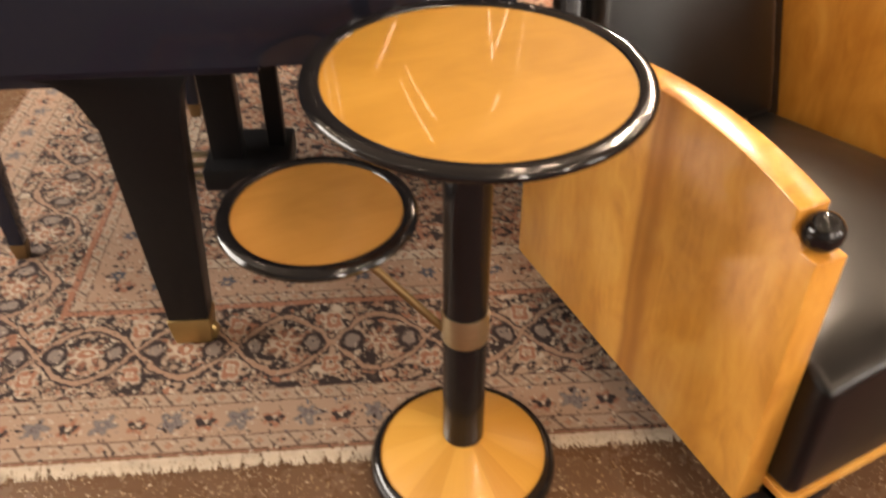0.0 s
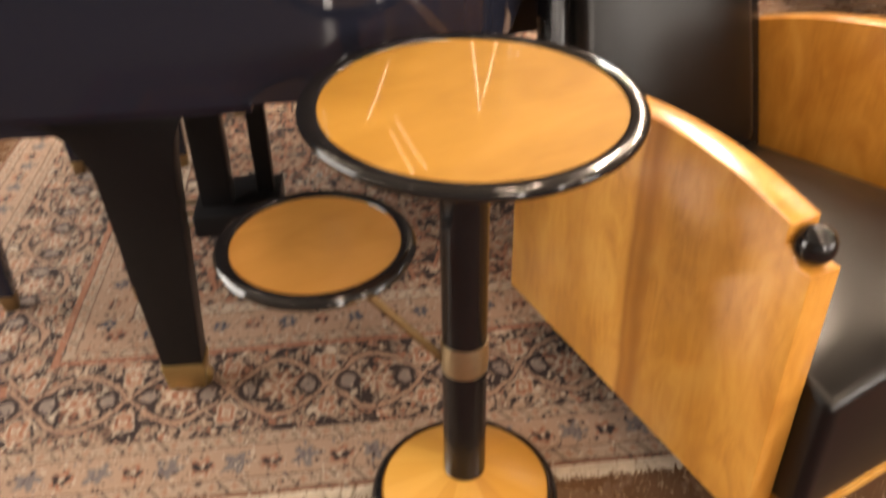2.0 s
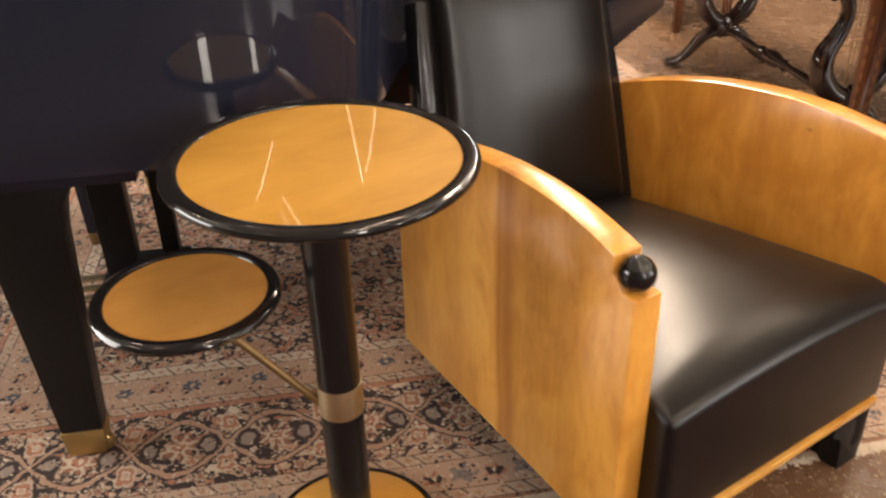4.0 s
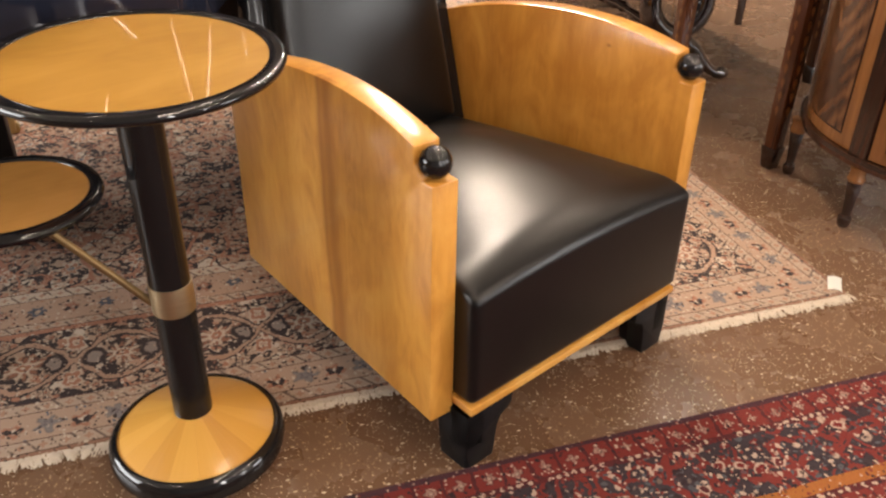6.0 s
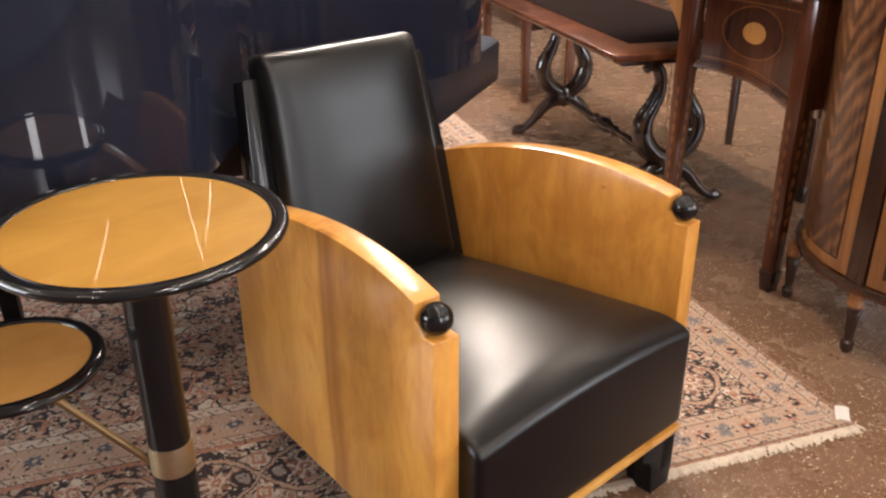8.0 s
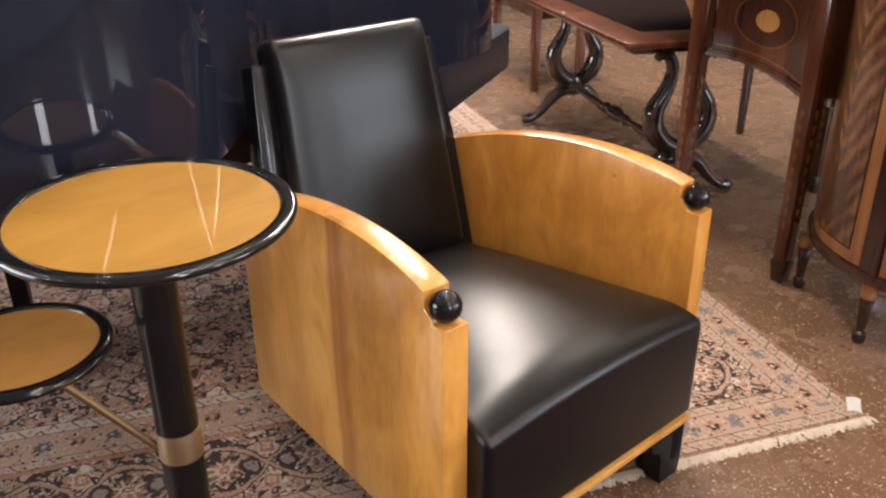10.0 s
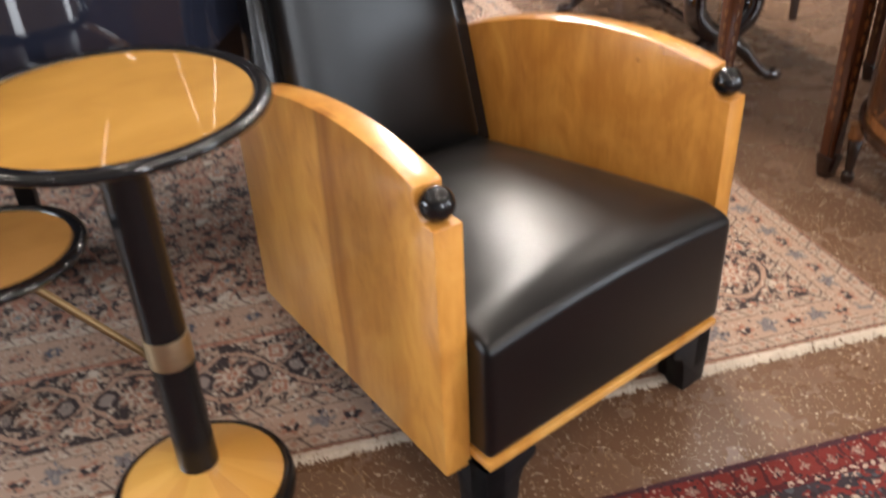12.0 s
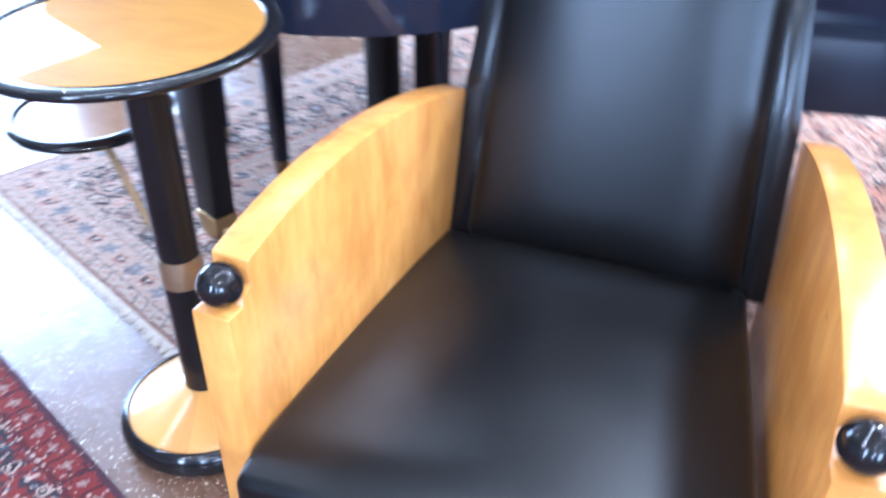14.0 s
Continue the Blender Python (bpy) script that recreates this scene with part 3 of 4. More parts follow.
# ---- room ----
ROOM = (-4.7, 6.0, -4.5, 12.5)      # e1 and e2 of the walls
ax = pose(0, 0, 0, 0, 0, TURN)
single("floor", box(ROOM[0] - 0.2, ROOM[1] + 0.2, ROOM[2] - 0.2, ROOM[3] + 0.2, -0.1, 0.0, 0), FLOOR, "brown speckled floor with pale chips", kind="structure", m=ax, smooth=0)
single("ceiling", box(ROOM[0] - 0.2, ROOM[1] + 0.2, ROOM[2] - 0.2, ROOM[3] + 0.2, CEIL, CEIL + 0.1, 0), CEILING, "dull cream painted ceiling", kind="structure", m=ax, smooth=0)


def wall_with_windows(name, u0, u1, openings, place, thick, paint, label):
    """A wall along u with openings (from, to, sill, head); place(u, v, z) gives the point."""
    bm, blocks, u = None, [], u0
    for w0, w1, z0, z1 in openings:
        blocks += [(u, w0, 0, CEIL), (w0, w1, 0, z0), (w0, w1, z1, CEIL)]
        u = w1
    for a, b, c, d in blocks + [(u, u1, 0, CEIL)]:
        k = box(a, b, 0, thick, c, d, 0)
        for v in k.verts:
            v.co = Vector(place(v.co.x, v.co.y, v.co.z))
        bm = join(bm, k)
    single(name, bm, paint, label, kind="structure", m=ax, smooth=0)


def shop_window(name, w0, w1, z0, z1, place, lights, label):
    win = thing(name, ax, label, "", kind="structure")

    def bar(a, b, c, d, label):
        k = box(a, b, 0.03, 0.08, c, d, 0.003)
        for v in k.verts:
            v.co = Vector(place(v.co.x, v.co.y, v.co.z))
        part(label, k, HOUSING, win)

    bar(w0, w1, z0, z0 + 0.05, "window_sill")
    bar(w0, w1, z1 - 0.05, z1, "window_frame")
    for i in range(lights + 1):
        u = w0 + (w1 - w0 - 0.05) * i / lights
        bar(u, u + 0.05, z0 + 0.05, z1 - 0.05, "window_frame")


def west(u, v, z):
    return ROOM[0] - v, u, z


def east(u, v, z):
    return ROOM[1] + v, u, z


def south(u, v, z):
    return u, ROOM[2] - v, z


SHOP, FILL_OPENING, SLOTS = (-0.7, 2.7, 0.65, 2.65), (-3.7, -2.0, 0.60, 2.40), ((1.10, 1.50, 0.90, 2.70), (4.05, 4.45, 0.90, 2.70))
wall_with_windows("wall_west", ROOM[2], ROOM[3], [SHOP], west, 0.15, PLASTER, "plain tan plaster wall")
wall_with_windows("wall_east", ROOM[2], ROOM[3], [FILL_OPENING], east, 0.15, PLASTER, "plain tan plaster wall")
# Unseen window, added to go with the east fill light
shop_window("fill_window", *FILL_OPENING, east, 2, "side window with a white frame")
shop_window("window_1", *SHOP, west, 3, "large shop window with a white frame")
single("wall_north", box(ROOM[0], ROOM[1], ROOM[3], ROOM[3] + 0.15, 0, CEIL, 0), SLATE, "plain dark slate painted wall", kind="structure", m=ax, smooth=0)
# Never in view; its grey only feeds reflections in piano and leather
wall_with_windows("wall_south", ROOM[0], ROOM[1], SLOTS, south, 0.15, GREY, "plain unseen wall, blue-grey for the reflections it gives")
for name, slot in zip(("window_2", "window_3"), SLOTS):
    shop_window(name, *slot, south, 1, "tall narrow window with a white frame")

# Fittings for every tube, the added fill tubes too
for e1, e2, watts, tone, turn in TUBES:
    f = thing("ceiling_light", Matrix.Translation(at(e1, e2, CEIL)) @ pose(0, 0, 0, 0, 0, TURN + turn), "white enamel fluorescent tube fitting on the ceiling, some added as fill", "ceiling light", "ceiling lights")
    part("housing", prism([(-0.03, 0), (-0.055, -0.035), (-0.055, -0.05), (0.055, -0.05), (0.055, -0.035), (0.03, 0)], "y", -0.62, 0.62, 0.003), HOUSING, f)
    for e in (-0.61, 0.59):
        part("tube_holder", box(-0.025, 0.025, e, e + 0.02, -0.12, -0.05, 0.003), HOUSING, f)

# ---- rugs ----
RUG = pose(1.19, -0.19, 0, 0, 0, TURN)


def rug_mesh(w, l, t):
    bm = bmesh.new()
    nx, ny = 40, 56
    grid = [[bm.verts.new((-w * i / nx, l * j / ny, t)) for i in range(nx + 1)] for j in range(ny + 1)]
    for j in range(ny):
        for i in range(nx):
            bm.faces.new((grid[j][i], grid[j][i + 1], grid[j + 1][i + 1], grid[j + 1][i]))
    low = {}
    for e in [e for e in bm.edges if e.is_boundary]:
        for v in e.verts:
            if v not in low:
                low[v] = bm.verts.new((v.co.x, v.co.y, 0.0005))
        bm.faces.new((e.verts[0], e.verts[1], low[e.verts[1]], low[e.verts[0]]))
    return bm


rug = thing("rug", RUG, "worn persian rug, peach, rust and navy, fringed ends", "rug")
part("weave", rug_mesh(RUG_W, RUG_L, 0.008), PERSIAN, rug, smooth=0)


def fringe(w, y, sign, length, step, seed):
    rnd = random.Random(seed)
    bm = bmesh.new()
    x = -w
    while x < 0:
        l, lean, wd = length * rnd.uniform(0.55, 1.1), rnd.uniform(-0.02, 0.02), rnd.uniform(0.0025, 0.006)
        z = rnd.uniform(0.004, 0.008)
        a = [bm.verts.new(p) for p in ((x, y - sign * 0.002, z), (x + wd, y - sign * 0.002, z), (x + wd + lean * 0.6, y + sign * l * 0.6, z * 0.9 + 0.001), (x + lean * 0.6, y + sign * l * 0.6, z * 0.9 + 0.001),
                                       (x + lean + wd * 0.8, y + sign * l, 0.002), (x + lean + wd * 0.1, y + sign * l * rnd.uniform(0.9, 1.0), 0.002))]
        bm.faces.new((a[0], a[1], a[2], a[3]))
        bm.faces.new((a[3], a[2], a[4], a[5]))
        x += step * rnd.uniform(0.6, 1.3)
    return bm


part("fringe", fringe(RUG_W, 0.0, -1, 0.030, 0.0016, 3), FRINGE, rug, "cream wool fringe", smooth=0)
runner = thing("runner_rug", Matrix.Translation(E1 * 1.9) @ pose(1.19, -0.19, 0, 0, 0, TURN) @ pose(0, -0.275 - RUNNER_L, 0), "crimson and navy patterned runner rug", "rug")
part("weave", rug_mesh(RUNNER_W, RUNNER_L, 0.007), RUNNER, runner, smooth=0)

# ---- armchair ----
CHAIR = thing("armchair", pose(0, 0, 0), "art deco armchair, black leather seat, golden veneer arm panels", "armchair")


def arm_outline():
    front, top = 0.0, []
    for i in range(25):
        y = 0.049 + (0.722 - 0.049) * i / 24
        k = 0.61 if y < 0.27 else 0.40
        top.append((y, 0.688 - k * (y - 0.27) ** 2))
    notch = [(0.0, 0.605), (0.030, 0.605)] + [(0.049 - 0.019 * math.cos(radians(a)), 0.605 + 0.019 * math.sin(radians(a))) for a in (30, 60)] + [(0.049, 0.626)]
    return [(0.0, 0.118)] + notch + top + [(0.722, 0.118)]


def arm(x, y, turn, leaf):
    ob = part("arm_panel", prism(arm_outline(), "x", 0, 0.053, 0.003), leaf, CHAIR, "golden figured veneer panel")
    ob.matrix_local = pose(x, y, 0, 0, 0, turn)
    part("ball", lathe([(0.0001 if abs(a) == 90 else 0.0275 * math.cos(radians(a)), 0.0275 * math.sin(radians(a))) for a in range(-90, 91, 10)], 32), EBONY, ob, "glossy black ball finial", m=pose(0.0265, 0.026, 0.632))
    return ob


arm(-0.003, 0.0, -0.8, MAPLE_ARM)
arm(0.691, 0.0325, 6.0, MAPLE_ARM_PLAIN)
SKEW = pose(0.053, -0.050, 0, 0, 0, 2.9) @ Matrix.Translation((-0.052, 0.046, 0))      # the seat block stands a little askew


def seat_mesh():
    """The upholstered block: boxed sides and a crowned top that falls to the back."""
    x0, x1, y0, y1, z0 = 0.052, 0.682, -0.046, 0.64, 0.156
    bm = bmesh.new()
    nx, ny = 28, 44
    top = []
    for j in range(ny + 1):
        row = []
        for i in range(nx + 1):
            u, v = i / nx, j / ny
            y = y0 + (y1 - y0) * v
            x = x0 + 0.012 * v + (x1 - 0.055 * v - x0 - 0.012 * v) * u
            rise = 0.30 + 0.70 * math.sin(math.pi / 1.2 * v) if v < 0.6 else 0.1 + 0.9 * math.cos(math.pi / 0.8 * (v - 0.6))
            crown = 0.060 * (1 - abs(2 * u - 1) ** 2.1) * rise
            roll = 0.024 * max(0.0, 1 - v / 0.13) ** 2
            row.append(bm.verts.new((x, y, 0.411 - 0.052 * v - roll + max(-0.01, crown))))
        top.append(row)
    for j in range(ny):
        for i in range(nx):
            bm.faces.new((top[j][i], top[j][i + 1], top[j + 1][i + 1], top[j + 1][i]))
    rim = [top[0][i] for i in range(nx + 1)] + [top[j][nx] for j in range(1, ny + 1)] + [top[ny][i] for i in range(nx - 1, -1, -1)] + [top[j][0] for j in range(ny - 1, 0, -1)]
    low = [bm.verts.new((v.co.x, v.co.y, z0)) for v in rim]
    n = len(rim)
    for i in range(n):
        bm.faces.new((rim[i], low[i], low[(i + 1) % n], rim[(i + 1) % n]))
    bm.faces.new(low)
    bmesh.ops.recalc_face_normals(bm, faces=bm.faces[:])
    bevel(bm, 0.014, 4, 45)
    return bm


part("seat", seat_mesh(), LEATHER, CHAIR, "black leather sprung seat", smooth=60, m=SKEW)
part("trim_strip", prism([(0.048, -0.050), (0.670, -0.050), (0.628, 0.60), (0.062, 0.60)], "z", 0.1395, 0.1555, 0.0015), MAPLE, CHAIR, "golden veneer strip", m=SKEW)


def back_mesh(w0, w1, t, h, r, crown):
    """A padded slab, h long, that narrows upwards."""
    bm = bmesh.new()
    nx, nz = 16, 22
    rows = []
    for j in range(nz + 1):
        row = []
        v = j / nz
        w = w0 + (w1 - w0) * v
        for i in range(nx + 1):
            u = i / nx
            puff = crown * (1 - (2 * u - 1) ** 4) * (1 - (2 * v - 1) ** 6)
            row.append(bm.verts.new(((u - 0.5) * w, -t / 2 - puff, v * h)))
        rows.append(row)
    for j in range(nz):
        for i in range(nx):
            bm.faces.new((rows[j][i], rows[j][i + 1], rows[j + 1][i + 1], rows[j + 1][i]))
    rim = rows[0][:] + [rows[j][nx] for j in range(1, nz + 1)] + [rows[nz][i] for i in range(nx - 1, -1, -1)] + [rows[j][0] for j in range(nz - 1, 0, -1)]
    back = [bm.verts.new((v.co.x, t / 2, v.co.z)) for v in rim]
    n = len(rim)
    for i in range(n):
        bm.faces.new((rim[i], back[i], back[(i + 1) % n], rim[(i + 1) % n]))
    bm.faces.new(back)
    bmesh.ops.recalc_face_normals(bm, faces=bm.faces[:])
    bevel(bm, r, 3, 50)
    return bm


BACK = pose(0.336, 0.655, 0.36, 0, 0, 2.9) @ pose(0, 0, 0, -12.5, 0, 0)
part("backrest", back_mesh(0.485, 0.425, 0.075, 0.570, 0.020, 0.024), LEATHER, CHAIR, "padded black leather backrest", smooth=60, m=BACK)
for sx in (-1, 1):
    k = prism([(0.236, -0.02), (0.286, -0.02), (0.276, 0.27), (0.249, 0.515), (0.244, 0.522), (0.216, 0.522), (0.209, 0.515)], "y", -0.008, 0.040, 0.003)
    for v in k.verts:
        v.co.x *= sx
    part("back_upright", k, EBONY_WORN, CHAIR, "glossy black upright", m=BACK)
part("rear_panel", box(0.066, 0.620, 0.695, 0.713, 0.118, 0.50, 0.003), MAPLE, CHAIR, m=SKEW)


def bracket_foot(parent, x, y, sx, sy):
    prof = [(0, 0.132), (0.118, 0.132), (0.118, 0.108), (0.104, 0.098), (0.088, 0.090), (0.080, 0.070), (0.072, 0.0), (0.006, 0.0), (0.0, 0.05)]
    bm = prism([(p[0], p[1]) for p in prof], "y", 0.0, 0.045, 0.002)
    join(bm, prism([(p[0], p[1]) for p in prof], "x", 0.0, 0.045, 0.002))
    join(bm, taper(box(0.004, 0.074, 0.004, 0.074, 0.0, 0.09, 0.002), 0.0, 0.09, 0.92, 1.0, 0.0, 0.0))
    for v in bm.verts:
        v.co.x, v.co.y = x + sx * v.co.x, y + sy * v.co.y
    part("foot", bm, SATIN, parent, "black bracket foot", m=SKEW)


bracket_foot(CHAIR, 0.045, -0.044, 1, 1)
bracket_foot(CHAIR, 0.666, -0.044, -1, 1)
bracket_foot(CHAIR, 0.11, 0.655, 1, -1)
bracket_foot(CHAIR, 0.605, 0.68, -1, -1)

# ---- side table ----
TABLE = thing("side_table", pose(-0.322, 0.330, 0), "round side table, golden veneer, black rim and column", "side table")
part("base_rim", lathe([(0.0, 0.002), (0.154, 0.002), (0.164, 0.008), (0.167, 0.022), (0.164, 0.040), (0.156, 0.050), (0.149, 0.052), (0.145, 0.044)], 64), EBONY, TABLE, "glossy black moulded rim")
part("base_cone", lathe([(0.148, 0.048), (0.120, 0.062), (0.085, 0.076), (0.05, 0.091), (0.030, 0.099), (0.0, 0.099)], 64), MAPLE_CONE, TABLE, "golden veneer cone in radial segments")
part("column", lathe([(0.0, 0.090), (0.036, 0.090), (0.036, 0.32), (0.0355, 0.32), (0.0355, 0.388), (0.0355, 0.765), (0.0, 0.765)], 48), EBONY_WORN, TABLE, "black lacquered column")
part("collar", lathe([(0.034, 0.331), (0.0372, 0.331), (0.0376, 0.334), (0.0376, 0.385), (0.0372, 0.388), (0.034, 0.388)], 48), BRASS, TABLE, "brushed brass collar")


def leaning(p, gx, gy):
    """A place whose level plane rises by gx and gy along x and y."""
    up = Vector((-gx, -gy, 1)).normalized()
    return Matrix.Translation(p) @ Vector((0, 0, 1)).rotation_difference(up).to_matrix().to_4x4()


def disc_table(parent, r_in, r_out, under, m):
    z = 0.0
    part("rim", lathe([(r_in - 0.003, z - 0.006), (r_in, z + 0.001), (r_in + 0.003, z + 0.003), (r_in + 0.012, z + 0.0035), *[(r_out - 0.0075 + 0.0075 * math.cos(radians(a)), z - 0.0045 + 0.0075 * math.sin(radians(a))) for a in range(90, -91, -20)], (r_in - 0.01, z - 0.013)], 72), EBONY, parent, "black moulded rim", m=m)
    part("top", lathe([(0.0, z), (r_in + 0.001, z), (r_in + 0.001, z - 0.010), (0.0, z - 0.010)], 72), MAPLE_TOP, parent, "polished golden veneer top", smooth=0, m=m)
    part("underside", lathe([(r_out - 0.014, z - 0.0125), (r_out - 0.03, z - 0.020), (0.06, under), (0.0, under)], 48), MAPLE, parent, m=m)


disc_table(TABLE, 0.198, 0.224, -0.042, leaning((0.003, -0.016, 0.792), 0.005, 0.04))
LD = Vector((-0.199, 0.068, 0.5905))
sub = part("lower_tray", lathe([(0.0, -0.012), (0.119, -0.012), (0.119, 0.0), (0.0, 0.0)], 64), MAPLE_TRAY, TABLE, "small round veneer tray", smooth=0, m=leaning(LD, 0.0, 0.02))
part("rim", lathe([(0.116, -0.010), (0.119, 0.001), (0.123, 0.004), (0.133, 0.004), (0.138, 0.001), (0.141, -0.005), (0.138, -0.012), (0.129, -0.016), (0.0, -0.016)], 64), EBONY, sub, "black moulded rim")
part("tray_arm", sweep([(-0.030, 0.012, 0.345), (LD.x + 0.03, LD.y - 0.012, LD.z - 0.055), (LD.x + 0.012, LD.y - 0.005, LD.z - 0.021)], [0.0068, 0.0068, 0.0068], 14), BRONZE, TABLE, "slanting dull brass rod")

# ---- grand piano ----
GRAND = thing("grand_piano", pose(0, 0, 0), "black lacquered grand piano with closed lid", "piano")


GRAND.matrix_world = ax


def flowing(points, radii, n=4):
    """Smoothed points and radii for a carved, curved bar."""
    out, rad = [], []
    last = len(points) - 1
    for i in range(last):
        p0, p1, p2, p3 = (Vector(points[min(last, max(0, i + j))]) for j in (-1, 0, 1, 2))
        for q in range(n):
            t = q / n
            out.append(tuple(0.5 * ((2 * p1) + (p2 - p0) * t + (2 * p0 - 5 * p1 + 4 * p2 - p3) * t * t + (3 * p1 - p0 - 3 * p2 + p3) * t ** 3)))
            rad.append(radii[i] + (radii[i + 1] - radii[i]) * t)
    return out + [tuple(points[-1])], rad + [radii[-1]]


def bent_side(x, y, heading, runs):
    """An outline of straight runs (length, 0) and arcs (radius, degrees turned to the left)."""
    out, h = [(x, y)], radians(heading)
    for size, turn in runs:
        if not turn:
            x, y = x + size * math.cos(h), y + size * math.sin(h)
            out.append((x, y))
            continue
        steps = max(2, int(abs(turn) / 2.5))
        d = radians(turn) / steps
        for i in range(steps):
            x, y = x + size * abs(d) * math.cos(h + d / 2), y + size * abs(d) * math.sin(h + d / 2)
            h += d
            out.append((x, y))
    return out


BEND = bent_side(-0.68, 0.424, 0, [(0.45, 72), (0.14, 0), (0.45, -44), (0.54, 0), (0.42, 80)])
CASE = [(-1.42, 0.424)] + BEND + [(0.58, 1.93), (0.45, 1.98), (-1.42, 1.98)]
part("case", prism(CASE, "z", 0.695, 1.098, 0, angle=60), PIANO, GRAND, "mirror-black curved case", smooth=30)
lid = [(p[0] * 1.004 - 0.001, (p[1] - 1.3) * 1.006 + 1.3) for p in CASE]
part("lid", prism(lid, "z", 1.100, 1.122, 0, angle=60), PIANO, GRAND, "closed black lid", smooth=30)
BELLY = bent_side(-0.35, 1.03, 8, [(0.35, 0), (0.7, 44), (0.62, 0), (0.10, 90)])
part("belly_rim", prism(BELLY + [(0.45, 1.97), (-0.35, 1.97)], "z", 0.55, 0.694, 0.006, angle=60), PIANO_DULL, GRAND, "deep black rim under the tail")
part("keybed", prism([(-1.45, 0.53), (-0.735, 0.53), (-0.735, 1.97), (-1.45, 1.97)], "z", 0.632, 0.694, 0.004), PIANO, GRAND)


def piano_leg(x, y):
    g = prism([(-0.041, 0.078), (0.041, 0.078), (0.070, 0.53), (0.080, 0.59), (0.10, 0.630), (-0.17, 0.630), (-0.13, 0.619), (-0.098, 0.590), (-0.071, 0.53)], "y", -0.03, 0.03, 0.004)
    leg = part("leg", g, SATIN, GRAND, "black tapered leg", m=pose(x, y, 0))
    k = box(-0.044, 0.044, -0.033, 0.033, 0.014, 0.080, 0.003)
    part("ferrule", taper(k, 0.014, 0.078, 0.84, 1.0), BRASS_OLD, leg, "worn brass ferrule")
    fork = box(-0.010, 0.030, -0.016, 0.016, 0.020, 0.045, 0.003)
    part("caster_fork", fork, BRASS_OLD, leg)
    w = lathe([(0.0, -0.012), (0.020, -0.012), (0.024, -0.008), (0.024, 0.008), (0.020, 0.012), (0.0, 0.012)], 24)
    part("caster", w, BRASS_OLD, leg, "brass caster wheel", m=pose(0.026, 0.0, 0.026, 90, 0, 0))


piano_leg(-0.955, 0.569)
piano_leg(-0.947, 1.90)
piano_leg(0.42, 1.72)
for x, y, wx, wy in ((-0.94, 1.14, 0.04, 0.03), (-0.82, 1.19, 0.022, 0.022)):
    part("lyre_post", taper(box(x - wx, x + wx, y - wy, y + wy, 0.11, 0.633, 0.004), 0.11, 0.633, 1.0, 1.15, x, y), SATIN, GRAND, "black pedal lyre post")
lyre = part("pedal_box", box(-1.00, -0.78, 1.06, 1.27, 0.05, 0.115, 0.008), SATIN, GRAND, "black pedal box")
for y in (1.11, 1.165, 1.22):
    part("pedal", prism([(-1.105, y - 0.010), (-1.09, y - 0.015), (-1.06, y - 0.014), (-1.0, y - 0.008), (-1.0, y + 0.008), (-1.06, y + 0.014), (-1.09, y + 0.015), (-1.105, y + 0.010)], "z", 0.062, 0.070, 0.002), BRASS, lyre, "brass pedal")

# ---- piano bench ----
BENCH = thing("piano_bench", ax, "black lacquered piano bench with tapered legs", "bench")
bx0, bx1, by0, by1 = -1.435, -1.085, 0.86, 1.575
for x in (bx0 + 0.022, bx1 - 0.022):
    for y in (by0 + 0.022, by1 - 0.022):
        leg = part("leg", taper(box(x - 0.028, x + 0.028, y - 0.028, y + 0.028, 0.050, 0.50, 0.003), 0.050, 0.50, 0.62, 1.0, x, y), PIANO, BENCH, "black tapered leg")
        part("ferrule", taper(box(x - 0.0182, x + 0.0182, y - 0.0182, y + 0.0182, 0.0, 0.051, 0.003), 0.0, 0.051, 0.72, 1.0, x, y), BRONZE, leg, "brass ferrule")
for y0, y1, x0, x1 in ((by0, by0 + 0.02, bx0 + 0.05, bx1 - 0.05), (by1 - 0.02, by1, bx0 + 0.05, bx1 - 0.05), (by0 + 0.05, by1 - 0.05, bx0, bx0 + 0.02), (by0 + 0.05, by1 - 0.05, bx1 - 0.02, bx1)):
    part("apron", box(x0, x1, y0, y1, 0.455, 0.50, 0.002), PIANO, BENCH)
part("seat", box(bx0 - 0.012, bx1 + 0.012, by0 - 0.012, by1 + 0.012, 0.502, 0.54, 0.008), PIANO, BENCH, "black lacquered lid seat")

# ---- lyre table ----
LYRE = thing("lyre_table", pose(2.295, 1.60, 0, 0, 0, -25.0), "mahogany lyre-end table with turned stretcher", "table")
top = part("tabletop", prism([(-0.36, -0.79), (-0.35, -0.80), (0.35, -0.80), (0.36, -0.79), (0.36, 0.79), (0.35, 0.80), (-0.35, 0.80), (-0.36, 0.79)], "z", 0.648, 0.674, 0.006), MAHOGANY, LYRE, "polished mahogany top")
# Dark matt area of the top, inside a mahogany margin
n = Nodes("dark_matt_inset")
INSET = n.set(Base_Color=n.mix(n.noise(12, 4), (0.008, 0.006, 0.006), (0.016, 0.011, 0.010)), Roughness=0.9, Specular_IOR_Level=0.0)
part("dark_inset", box(-0.215, 0.30, -0.61, 0.72, 0.6745, 0.6765, 0), INSET, top, "dark matt panel on the top")
part("frieze", box(-0.27, 0.29, -0.68, 0.66, 0.606, 0.648, 0.004), MAHOGANY_DARK, LYRE)
